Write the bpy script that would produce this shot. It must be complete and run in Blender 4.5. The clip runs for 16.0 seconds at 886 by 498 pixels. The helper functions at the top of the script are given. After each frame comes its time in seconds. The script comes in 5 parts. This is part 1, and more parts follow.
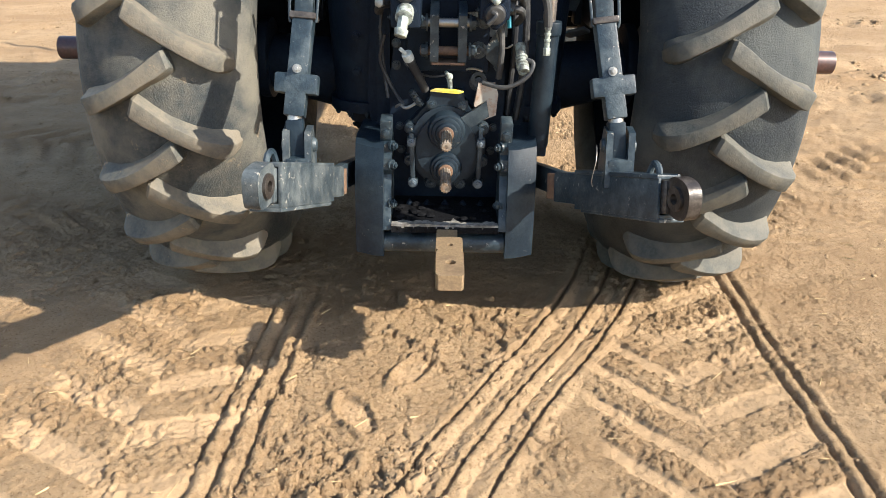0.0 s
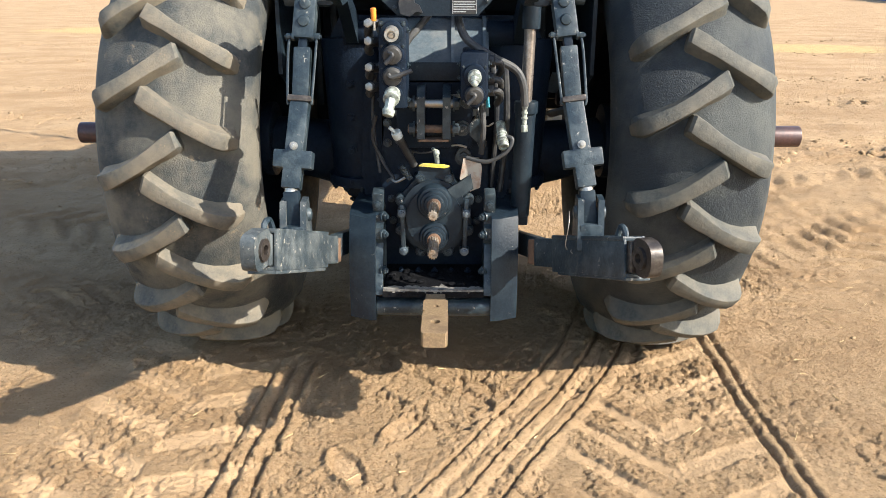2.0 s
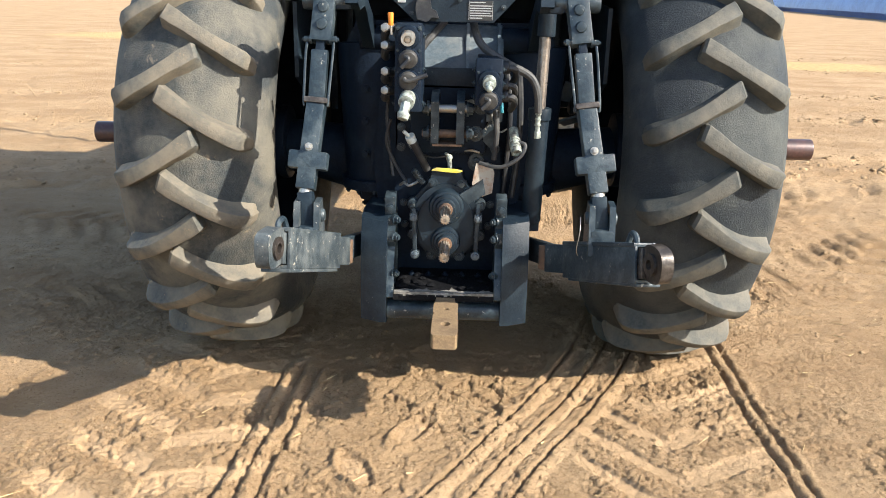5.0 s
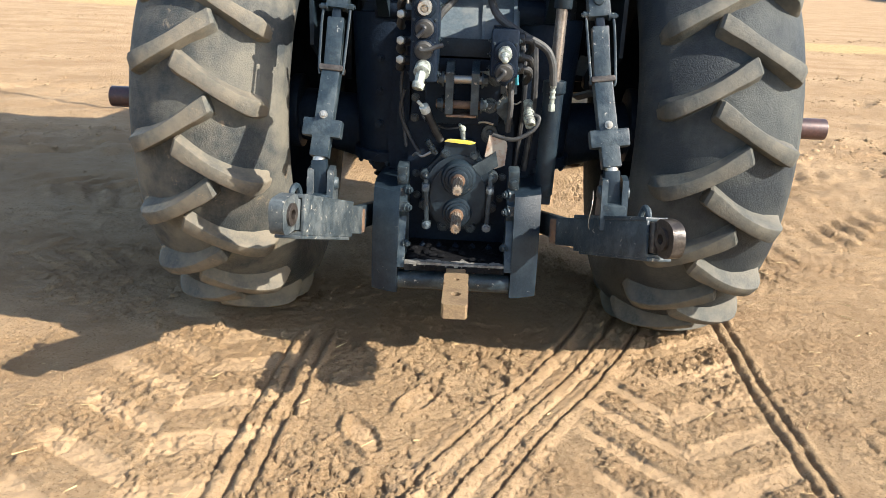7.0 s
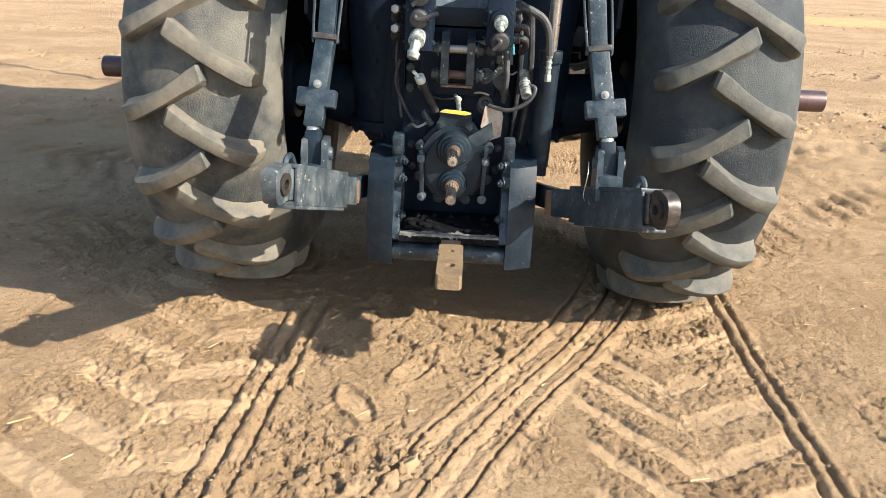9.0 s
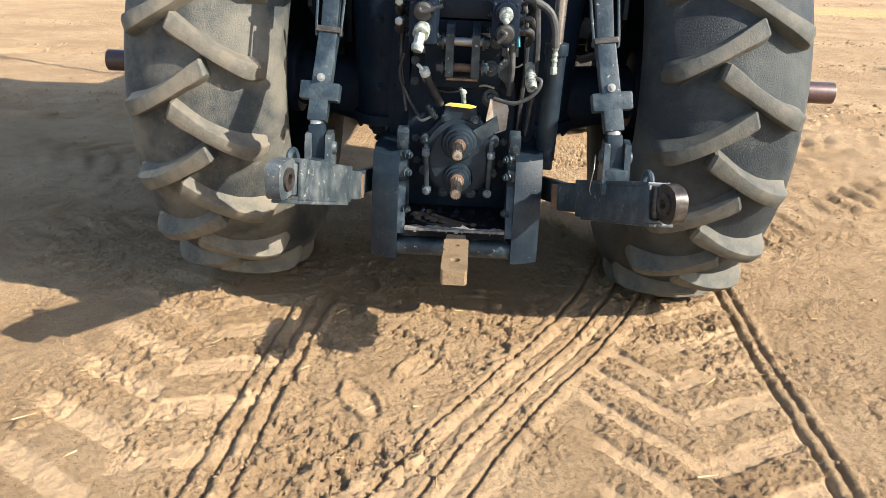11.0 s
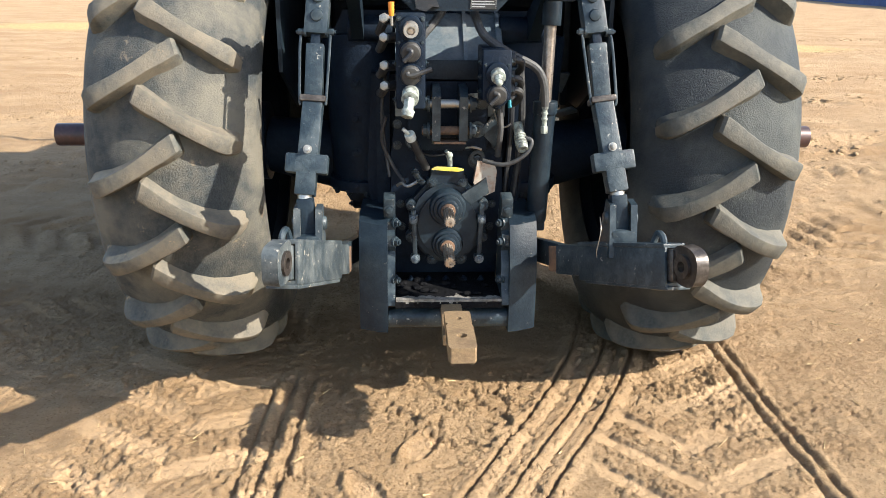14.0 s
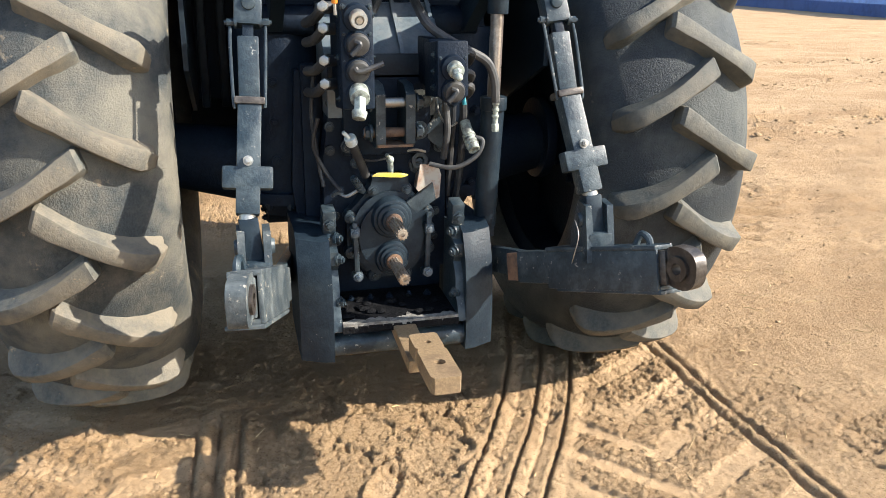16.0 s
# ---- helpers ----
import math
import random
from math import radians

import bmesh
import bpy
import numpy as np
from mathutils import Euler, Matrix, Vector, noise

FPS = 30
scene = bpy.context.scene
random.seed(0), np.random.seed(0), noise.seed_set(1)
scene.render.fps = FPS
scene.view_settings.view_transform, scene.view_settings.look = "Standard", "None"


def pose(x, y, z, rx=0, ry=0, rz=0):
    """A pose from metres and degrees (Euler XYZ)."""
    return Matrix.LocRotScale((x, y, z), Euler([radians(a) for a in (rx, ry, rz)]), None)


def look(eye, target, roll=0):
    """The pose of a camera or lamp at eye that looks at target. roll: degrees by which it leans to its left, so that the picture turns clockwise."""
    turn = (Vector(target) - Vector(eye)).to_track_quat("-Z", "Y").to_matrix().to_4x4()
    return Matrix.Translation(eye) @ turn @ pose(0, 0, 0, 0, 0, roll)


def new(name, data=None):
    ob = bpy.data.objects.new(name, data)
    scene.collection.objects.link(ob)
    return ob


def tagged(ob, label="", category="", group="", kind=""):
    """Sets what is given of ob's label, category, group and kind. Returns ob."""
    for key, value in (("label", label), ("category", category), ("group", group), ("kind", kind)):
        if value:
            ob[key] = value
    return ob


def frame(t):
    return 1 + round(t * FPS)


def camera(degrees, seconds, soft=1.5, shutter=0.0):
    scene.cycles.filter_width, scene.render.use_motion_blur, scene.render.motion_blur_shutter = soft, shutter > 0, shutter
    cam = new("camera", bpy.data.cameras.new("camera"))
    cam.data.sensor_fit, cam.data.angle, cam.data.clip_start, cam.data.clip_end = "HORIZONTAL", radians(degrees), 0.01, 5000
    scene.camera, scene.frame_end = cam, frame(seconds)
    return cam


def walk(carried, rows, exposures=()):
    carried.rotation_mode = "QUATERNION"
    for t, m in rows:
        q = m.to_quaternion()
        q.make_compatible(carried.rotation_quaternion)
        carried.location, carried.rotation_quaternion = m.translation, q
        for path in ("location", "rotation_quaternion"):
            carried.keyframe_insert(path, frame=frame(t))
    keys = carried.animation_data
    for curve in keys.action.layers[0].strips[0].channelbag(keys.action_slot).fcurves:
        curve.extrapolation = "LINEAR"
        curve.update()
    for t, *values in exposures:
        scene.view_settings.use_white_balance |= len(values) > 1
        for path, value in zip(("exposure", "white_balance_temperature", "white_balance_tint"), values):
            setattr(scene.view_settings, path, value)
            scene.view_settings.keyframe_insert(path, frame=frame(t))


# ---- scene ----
cam = camera(57.6, 16.0, soft=0.6)
PATH = [
    (0, (-0.014, -3.079, 1.409), (-0.006, -1.256, 0.587), 1.2),
    (0.5, (0.028, -3.213, 1.401), (0.038, -1.4, 0.557), 1.0),
    (1, (0.037, -3.244, 1.41), (0.035, -1.4, 0.637), 0.6),
    (1.5, (0.057, -3.247, 1.416), (0.041, -1.372, 0.721), 0.3),
    (2, (0.068, -3.257, 1.414), (0.042, -1.359, 0.785), 0.2),
    (2.5, (0.074, -3.261, 1.41), (0.051, -1.351, 0.817), 0.4),
    (3, (0.071, -3.275, 1.407), (0.036, -1.362, 0.823), 0.4),
    (5.5, (0.054, -3.284, 1.393), (0.005, -1.382, 0.777), 1.7),
    (6, (0.051, -3.29, 1.391), (-0.004, -1.393, 0.759), 2.2),
    (6.5, (0.045, -3.296, 1.388), (-0.013, -1.404, 0.744), 2.4),
    (7, (0.042, -3.298, 1.383), (-0.017, -1.411, 0.723), 2.4),
    (7.5, (0.044, -3.298, 1.38), (-0.008, -1.416, 0.707), 2.6),
    (8, (0.046, -3.298, 1.377), (-0.015, -1.42, 0.692), 2.8),
    (8.5, (0.051, -3.296, 1.375), (-0.007, -1.426, 0.668), 2.7),
    (9, (0.054, -3.295, 1.371), (0.002, -1.429, 0.652), 2.6),
    (11.5, (0.058, -3.267, 1.37), (-0.014, -1.409, 0.633), 2.2),
    (12, (0.054, -3.259, 1.374), (-0.023, -1.396, 0.649), 2.0),
    (12.5, (0.05, -3.252, 1.374), (-0.04, -1.388, 0.655), 1.9),
    (13, (0.052, -3.248, 1.375), (-0.023, -1.38, 0.664), 1.5),
    (13.5, (0.016, -3.199, 1.386), (0.018, -1.318, 0.709), 0.8),
    (14, (-0.14, -3.113, 1.398), (-0.046, -1.218, 0.766), 0.7),
    (14.5, (-0.247, -3.08, 1.398), (-0.08, -1.184, 0.784), 0.7),
    (15, (-0.32, -3.055, 1.384), (-0.149, -1.168, 0.742), -0.0),
    (15.5, (-0.349, -2.964, 1.358), (-0.065, -1.107, 0.674), 0.1),
    (16, (-0.446, -2.813, 1.362), (0.046, -0.982, 0.727), 0.8),
]
walk(cam, [(t, look(eye, target, roll)) for t, eye, target, roll in PATH], [(0, 1.12), (5.5, 1.12), (13.0, 1.12), (14.5, 1.19), (16, 1.27)])

# ---- world, sun, exposure ----
SUN = Vector((0.763, -0.332, 0.553)).normalized()
world = bpy.data.worlds.new("sky")
scene.world = world
world.use_nodes = True
wn = world.node_tree.nodes
sky = wn.new("ShaderNodeTexSky")
sky.sky_type = "NISHITA"
sky.sun_disc = False
sky.sun_elevation = math.asin(SUN.z)
sky.sun_rotation = math.atan2(SUN.x, SUN.y)
wn["Background"].inputs["Strength"].default_value = 0.15
world.node_tree.links.new(sky.outputs[0], wn["Background"].inputs["Color"])
sun_data = bpy.data.lights.new("sun", "SUN")
sun_data.energy, sun_data.angle, sun_data.color = 5.0, radians(0.53), (1.0, 0.93, 0.82)
sun_lamp = new("sun", sun_data)
sun_lamp.rotation_euler = (-SUN).to_track_quat("-Z", "Y").to_euler()
sun_lamp.location = SUN * 30


# ---- materials ----
def mat(name, base, rough=0.6, metal=0.0, second=None, scale=6.0, low=0.45, high=0.6, fine=90.0, bump=0.15, dist=0.003, spec=0.5, third=None, third_scale=30.0, third_at=0.62):
    """A surface of one base colour, a second colour in large worn patches, a third in small flecks, grain and relief."""
    m = bpy.data.materials.new(name)
    m.use_nodes = True
    nt = m.node_tree
    n, l = nt.nodes, nt.links
    p = n["Principled BSDF"]
    p.inputs["Metallic"].default_value = metal
    p.inputs["Specular IOR Level"].default_value = spec
    tc = n.new("ShaderNodeTexCoord")
    def nz(sc, detail=6.0, r=0.6):
        t = n.new("ShaderNodeTexNoise")
        t.inputs["Scale"].default_value, t.inputs["Detail"].default_value, t.inputs["Roughness"].default_value = sc, detail, r
        l.new(tc.outputs["Object"], t.inputs["Vector"])
        return t.outputs["Fac"]
    def ramp(src, a, b):
        r = n.new("ShaderNodeMapRange")
        r.inputs["From Min"].default_value, r.inputs["From Max"].default_value = a, b
        l.new(src, r.inputs["Value"])
        return r.outputs["Result"]
    def mix(f, a, b):
        x = n.new("ShaderNodeMix")
        x.data_type = "RGBA"
        l.new(f, x.inputs["Factor"])
        for v, s in ((a, x.inputs["A"]), (b, x.inputs["B"])):
            if isinstance(v, tuple):
                s.default_value = (*v, 1)
            else:
                l.new(v, s)
        return x.outputs["Result"]
    grain = nz(fine, 4.0, 0.7)
    dark = tuple(c * 0.72 for c in base)
    lite = tuple(min(1, c * 1.25) for c in base)
    col = mix(ramp(grain, 0.3, 0.7), dark, lite)
    big = nz(scale, 8.0, 0.68)
    if second:
        col = mix(ramp(big, low, high), col, second)
    if third:
        col = mix(ramp(nz(third_scale, 6.0, 0.7), third_at, third_at + 0.05), col, third)
    l.new(col, p.inputs["Base Color"])
    rr = n.new("ShaderNodeMapRange")
    rr.inputs["To Min"].default_value, rr.inputs["To Max"].default_value = max(0.05, rough - 0.12), min(1, rough + 0.15)
    l.new(big, rr.inputs["Value"])
    l.new(rr.outputs["Result"], p.inputs["Roughness"])
    b = n.new("ShaderNodeBump")
    b.inputs["Strength"].default_value, b.inputs["Distance"].default_value = bump, dist
    l.new(grain, b.inputs["Height"])
    l.new(b.outputs["Normal"], p.inputs["Normal"])
    return m


PAINT = mat("dark_paint", (0.0095, 0.0175, 0.027), 0.42, second=(0.026, 0.041, 0.052), scale=9, low=0.46, high=0.72, fine=120, bump=0.35, spec=0.26, third=(0.15, 0.15, 0.135), third_scale=42, third_at=0.665)
PAINT_WORN = mat("worn_dark_paint", (0.017, 0.029, 0.039), 0.38, second=(0.068, 0.088, 0.097), scale=14, low=0.46, high=0.70, fine=110, bump=0.45, spec=0.4, third=(0.29, 0.28, 0.25), third_scale=48, third_at=0.625)
CAST = mat("greasy_casting", (0.006, 0.012, 0.023), 0.5, second=(0.015, 0.026, 0.038), scale=9, low=0.48, high=0.75, fine=70, bump=0.6, dist=0.004, spec=0.14, third=(0.085, 0.08, 0.068), third_scale=45, third_at=0.70)
LIGHT_CAST = mat("dusty_grey_casting", (0.095, 0.125, 0.148), 0.5, second=(0.165, 0.182, 0.188), scale=8, fine=80, bump=0.2)
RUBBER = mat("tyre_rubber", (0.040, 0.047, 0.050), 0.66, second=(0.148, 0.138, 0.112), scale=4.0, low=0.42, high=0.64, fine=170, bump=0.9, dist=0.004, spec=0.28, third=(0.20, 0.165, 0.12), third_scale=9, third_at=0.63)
# right tyre's copy: less dust, and its shaded side put into the colour
RUBBER_SHADED = mat("less_dusty_shaded_tyre_rubber", (0.022, 0.028, 0.033), 0.60, second=(0.075, 0.081, 0.076), scale=4.0, low=0.44, high=0.70, fine=170, bump=0.9, dist=0.004, spec=0.28, third=(0.15, 0.13, 0.10), third_scale=14, third_at=0.68)
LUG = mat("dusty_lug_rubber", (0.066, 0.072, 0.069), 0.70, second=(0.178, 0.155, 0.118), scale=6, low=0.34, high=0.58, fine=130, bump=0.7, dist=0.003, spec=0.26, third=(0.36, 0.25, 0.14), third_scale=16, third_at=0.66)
# right tyre's lugs: the shade on them put into a darker colour
LUG_SHADED = mat("dusty_shaded_lug_rubber", (0.050, 0.057, 0.056), 0.66, second=(0.135, 0.124, 0.10), scale=6, low=0.36, high=0.62, fine=130, bump=0.7, dist=0.003, spec=0.26, third=(0.24, 0.18, 0.12), third_scale=16, third_at=0.70)
SCUFF = mat("scuffed_grey_paint", (0.034, 0.046, 0.054), 0.42, second=(0.108, 0.122, 0.124), scale=12, low=0.44, high=0.66, fine=110, bump=0.5, spec=0.4, third=(0.36, 0.33, 0.28), third_scale=50, third_at=0.61)
GREASE = mat("black_grease_and_dirt", (0.005, 0.0055, 0.007), 0.75, second=(0.014, 0.014, 0.015), scale=25, low=0.5, high=0.7, fine=60, bump=1.0, dist=0.012, spec=0.12, third=(0.07, 0.065, 0.055), third_scale=30, third_at=0.68)
CRUST = mat("pale_scraped_crust", (0.26, 0.25, 0.225), 0.6, metal=0.1, second=(0.12, 0.115, 0.105), scale=35, low=0.45, high=0.6, fine=120, bump=0.8, dist=0.006)
RUST = mat("rusty_steel", (0.10, 0.062, 0.042), 0.7, second=(0.19, 0.11, 0.065), scale=18, fine=130, bump=0.3)
AXLE = mat("brown_axle_steel", (0.10, 0.055, 0.05), 0.38, metal=0.3, second=(0.06, 0.04, 0.04), scale=12, fine=100, bump=0.1)
DRAW = mat("bare_worn_steel", (0.25, 0.175, 0.10), 0.55, metal=0.15, second=(0.17, 0.115, 0.07), scale=16, low=0.5, high=0.65, fine=160, bump=0.35, third=(0.09, 0.06, 0.045), third_scale=50, third_at=0.66)
STEEL = mat("bright_steel", (0.38, 0.38, 0.36), 0.38, metal=0.7, second=(0.4, 0.36, 0.3), scale=30, fine=150, bump=0.1)
SPLINE = mat("rusty_shaft_steel", (0.36, 0.31, 0.25), 0.45, metal=0.4, second=(0.22, 0.15, 0.095), scale=40, fine=150, bump=0.2)
BALL = mat("brown_worn_ball", (0.05, 0.042, 0.037), 0.36, metal=0.4, second=(0.13, 0.115, 0.10), scale=22, low=0.5, high=0.7, fine=120, bump=0.3, third=(0.3, 0.28, 0.25), third_scale=40, third_at=0.68)
HOSE = mat("hose_rubber", (0.035, 0.037, 0.04), 0.55, second=(0.075, 0.075, 0.072), scale=12, fine=200, bump=0.2)
PLASTIC = mat("black_plastic", (0.018, 0.020, 0.024), 0.5, second=(0.05, 0.05, 0.048), scale=20, fine=150, bump=0.1)
WHITE = mat("pale_fitting", (0.55, 0.6, 0.6), 0.4, second=(0.45, 0.48, 0.45), scale=40, fine=150, bump=0.1)
CREAM = mat("dusty_pale_fitting", (0.33, 0.37, 0.33), 0.45, second=(0.11, 0.115, 0.105), scale=38, fine=150, bump=0.15)
YELLOW = mat("yellow_tag", (0.75, 0.58, 0.06), 0.5, second=(0.5, 0.42, 0.12), scale=30, fine=120, bump=0.1)
ORANGE = mat("orange_grip", (0.8, 0.26, 0.03), 0.45, second=(0.6, 0.2, 0.04), scale=30, fine=120, bump=0.05)
TANPATCH = mat("flaked_primer", (0.42, 0.28, 0.2), 0.65, second=(0.5, 0.45, 0.38), scale=25, fine=120, bump=0.2)
TARP = mat("blue_tarpaulin", (0.12, 0.22, 0.48), 0.45, second=(0.18, 0.3, 0.58), scale=0.4, fine=3, bump=0.2, dist=0.05)
TARP_DARK = mat("dark_blue_tarpaulin", (0.05, 0.12, 0.36), 0.5, second=(0.08, 0.16, 0.42), scale=0.5, fine=3, bump=0.2, dist=0.05)
SOIL_CLOD = mat("dry_soil_clod", (0.30, 0.205, 0.116), 0.95, second=(0.38, 0.262, 0.152), scale=20, fine=200, bump=0.5, spec=0.1)
STRAW = mat("dry_straw", (0.62, 0.47, 0.25), 0.8, second=(0.5, 0.36, 0.18), scale=30, fine=200, bump=0.1, spec=0.2)
DECAL = mat("decal_black", (0.03, 0.03, 0.03), 0.45, fine=150, bump=0.02)
DECAL_INK = mat("decal_white", (0.36, 0.37, 0.37), 0.5, fine=150, bump=0.02)


def ground_material():
    m = bpy.data.materials.new("dry_sandy_soil")
    m.use_nodes = True
    n, l = m.node_tree.nodes, m.node_tree.links
    p = n["Principled BSDF"]
    p.inputs["Roughness"].default_value, p.inputs["Specular IOR Level"].default_value = 0.95, 0.12
    tc = n.new("ShaderNodeTexCoord")
    def nz(sc, d=8.0, r=0.62):
        t = n.new("ShaderNodeTexNoise")
        t.inputs["Scale"].default_value, t.inputs["Detail"].default_value, t.inputs["Roughness"].default_value = sc, d, r
        l.new(tc.outputs["Object"], t.inputs["Vector"])
        return t.outputs["Fac"]
    def rng(s, a, b):
        r = n.new("ShaderNodeMapRange")
        r.inputs["From Min"].default_value, r.inputs["From Max"].default_value = a, b
        l.new(s, r.inputs["Value"])
        return r.outputs["Result"]
    def mix(f, a, b):
        x = n.new("ShaderNodeMix")
        x.data_type = "RGBA"
        l.new(f, x.inputs["Factor"])
        for v, s in ((a, x.inputs["A"]), (b, x.inputs["B"])):
            if isinstance(v, tuple):
                s.default_value = (*v, 1)
            else:
                l.new(v, s)
        return x.outputs["Result"]
    c = mix(rng(nz(1.3), 0.35, 0.65), (0.408, 0.270, 0.148), (0.501, 0.346, 0.200))
    c = mix(rng(nz(7.0), 0.5, 0.72), c, (0.352, 0.231, 0.128))
    c = mix(rng(nz(0.35), 0.5, 0.7), c, (0.445, 0.309, 0.179))
    c = mix(rng(nz(95.0, 4.0), 0.54, 0.68), c, (0.250, 0.161, 0.091))
    c = mix(rng(nz(140.0, 4.0), 0.58, 0.7), c, (0.556, 0.416, 0.265))
    def stretched(sx, sy, turn, sc, d=6.0):
        mp = n.new("ShaderNodeMapping")
        mp.inputs["Scale"].default_value, mp.inputs["Rotation"].default_value = (sx, sy, 1), (0, 0, turn)
        l.new(tc.outputs["Object"], mp.inputs["Vector"])
        t = n.new("ShaderNodeTexNoise")
        t.inputs["Scale"].default_value, t.inputs["Detail"].default_value, t.inputs["Roughness"].default_value = sc, d, 0.65
        l.new(mp.outputs["Vector"], t.inputs["Vector"])
        return t.outputs["Fac"]
    c = mix(rng(stretched(0.45, 1.0, -0.15, 1.3), 0.44, 0.64), c, (0.346, 0.224, 0.122))
    c = mix(rng(stretched(0.55, 1.0, 0.1, 3.5), 0.55, 0.7), c, (0.356, 0.235, 0.129))
    for cx, cy, wx, wy in ((8.0, 15.8, 2.4, 1.5), (-9.5, 22.0, 3.4, 2.4)):
        mp = n.new("ShaderNodeMapping")
        mp.vector_type = "TEXTURE"
        mp.inputs["Location"].default_value, mp.inputs["Scale"].default_value = (cx, cy, 0), (wx, wy, 1000)
        l.new(tc.outputs["Object"], mp.inputs["Vector"])
        ln = n.new("ShaderNodeVectorMath")
        ln.operation = "LENGTH"
        l.new(mp.outputs["Vector"], ln.inputs[0])
        ad = n.new("ShaderNodeMath")
        ad.operation = "ADD"
        l.new(ln.outputs["Value"], ad.inputs[0])
        l.new(nz(1.6), ad.inputs[1])
        c = mix(rng(ad.outputs[0], 1.5, 1.15), c, mix(rng(nz(9.0), 0.4, 0.6), (0.538, 0.387, 0.173), (0.426, 0.295, 0.146)))
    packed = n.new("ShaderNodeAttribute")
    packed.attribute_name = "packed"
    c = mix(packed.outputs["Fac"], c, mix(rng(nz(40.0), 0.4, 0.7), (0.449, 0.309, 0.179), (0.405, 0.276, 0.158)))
    l.new(c, p.inputs["Base Color"])
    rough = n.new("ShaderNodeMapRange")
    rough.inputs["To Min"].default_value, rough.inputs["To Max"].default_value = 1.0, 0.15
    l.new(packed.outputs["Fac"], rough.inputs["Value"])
    b3 = n.new("ShaderNodeBump")
    b3.inputs["Strength"].default_value, b3.inputs["Distance"].default_value = 0.4, 0.12
    l.new(nz(3.2, 8.0, 0.75), b3.inputs["Height"])
    b = n.new("ShaderNodeBump")
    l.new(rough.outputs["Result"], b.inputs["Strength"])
    b.inputs["Distance"].default_value = 0.012
    b2 = n.new("ShaderNodeBump")
    b2.inputs["Strength"].default_value, b2.inputs["Distance"].default_value = 0.6, 0.025
    l.new(nz(75.0, 7.0, 0.85), b.inputs["Height"])
    l.new(nz(19.0, 8.0, 0.75), b2.inputs["Height"])
    l.new(b3.outputs["Normal"], b2.inputs["Normal"])
    l.new(b2.outputs["Normal"], b.inputs["Normal"])
    l.new(b.outputs["Normal"], p.inputs["Normal"])
    return m


SOIL = ground_material()


# ---- mesh helpers ----
def finish(name, bm, material, smooth=35):
    bmesh.ops.recalc_face_normals(bm, faces=bm.faces)
    me = bpy.data.meshes.new(name)
    bm.to_mesh(me)
    bm.free()
    me.materials.append(material)
    me.polygons.foreach_set("use_smooth", [True] * len(me.polygons))
    me.set_sharp_from_angle(angle=radians(smooth))
    return me


def part(name, bm, material, parent=None, label=""):
    ob = new(name, finish(name, bm, material))
    ob.parent = parent
    if label:
        ob["label"] = label
    return ob


def rounded(bm, verts, bev):
    if bev > 0:
        vs = set(verts)
        edges = [e for e in bm.edges if e.verts[0] in vs and e.verts[1] in vs and len(e.link_faces) == 2 and e.calc_face_angle(0) > 0.6]
        bmesh.ops.bevel(bm, geom=edges, offset=bev, segments=2, profile=0.6, affect="EDGES", clamp_overlap=True)


def box(bm, c, s, rot=(0, 0, 0), bev=0.003, m=None):
    m = m or pose(*c, *rot)
    r = bmesh.ops.create_cube(bm, size=1, matrix=m @ Matrix.Diagonal((*s, 1)))
    rounded(bm, r["verts"], bev)


def between(p, q):
    p, q = Vector(p), Vector(q)
    return Matrix.Translation((p + q) / 2) @ (q - p).to_track_quat("Z", "Y").to_matrix().to_4x4(), (q - p).length


def bar(bm, p, q, w, d, bev=0.003, extra=0.0):
    """A rectangular bar from p to q: w along x, d across."""
    p, q = Vector(p), Vector(q)
    z = (q - p).normalized()
    x = (Vector((1, 0, 0)) - z * z.x).normalized()
    y = z.cross(x)
    m = Matrix((x, y, z)).transposed().to_4x4()
    m.translation = (p + q) / 2
    box(bm, None, (w, d, (q - p).length + extra), bev=bev, m=m)


def cyl(bm, p, q, r, r2=None, n=20, bev=0.0):
    m, length = between(p, q)
    v = bmesh.ops.create_cone(bm, cap_ends=True, segments=n, radius1=r, radius2=r if r2 is None else r2, depth=length, matrix=m)["verts"]
    rounded(bm, v, bev)


def ball(bm, c, r, s=(1, 1, 1), seg=16):
    bmesh.ops.create_uvsphere(bm, u_segments=seg, v_segments=seg // 2 + 2, radius=r, matrix=Matrix.Translation(c) @ Matrix.Diagonal((*s, 1)))


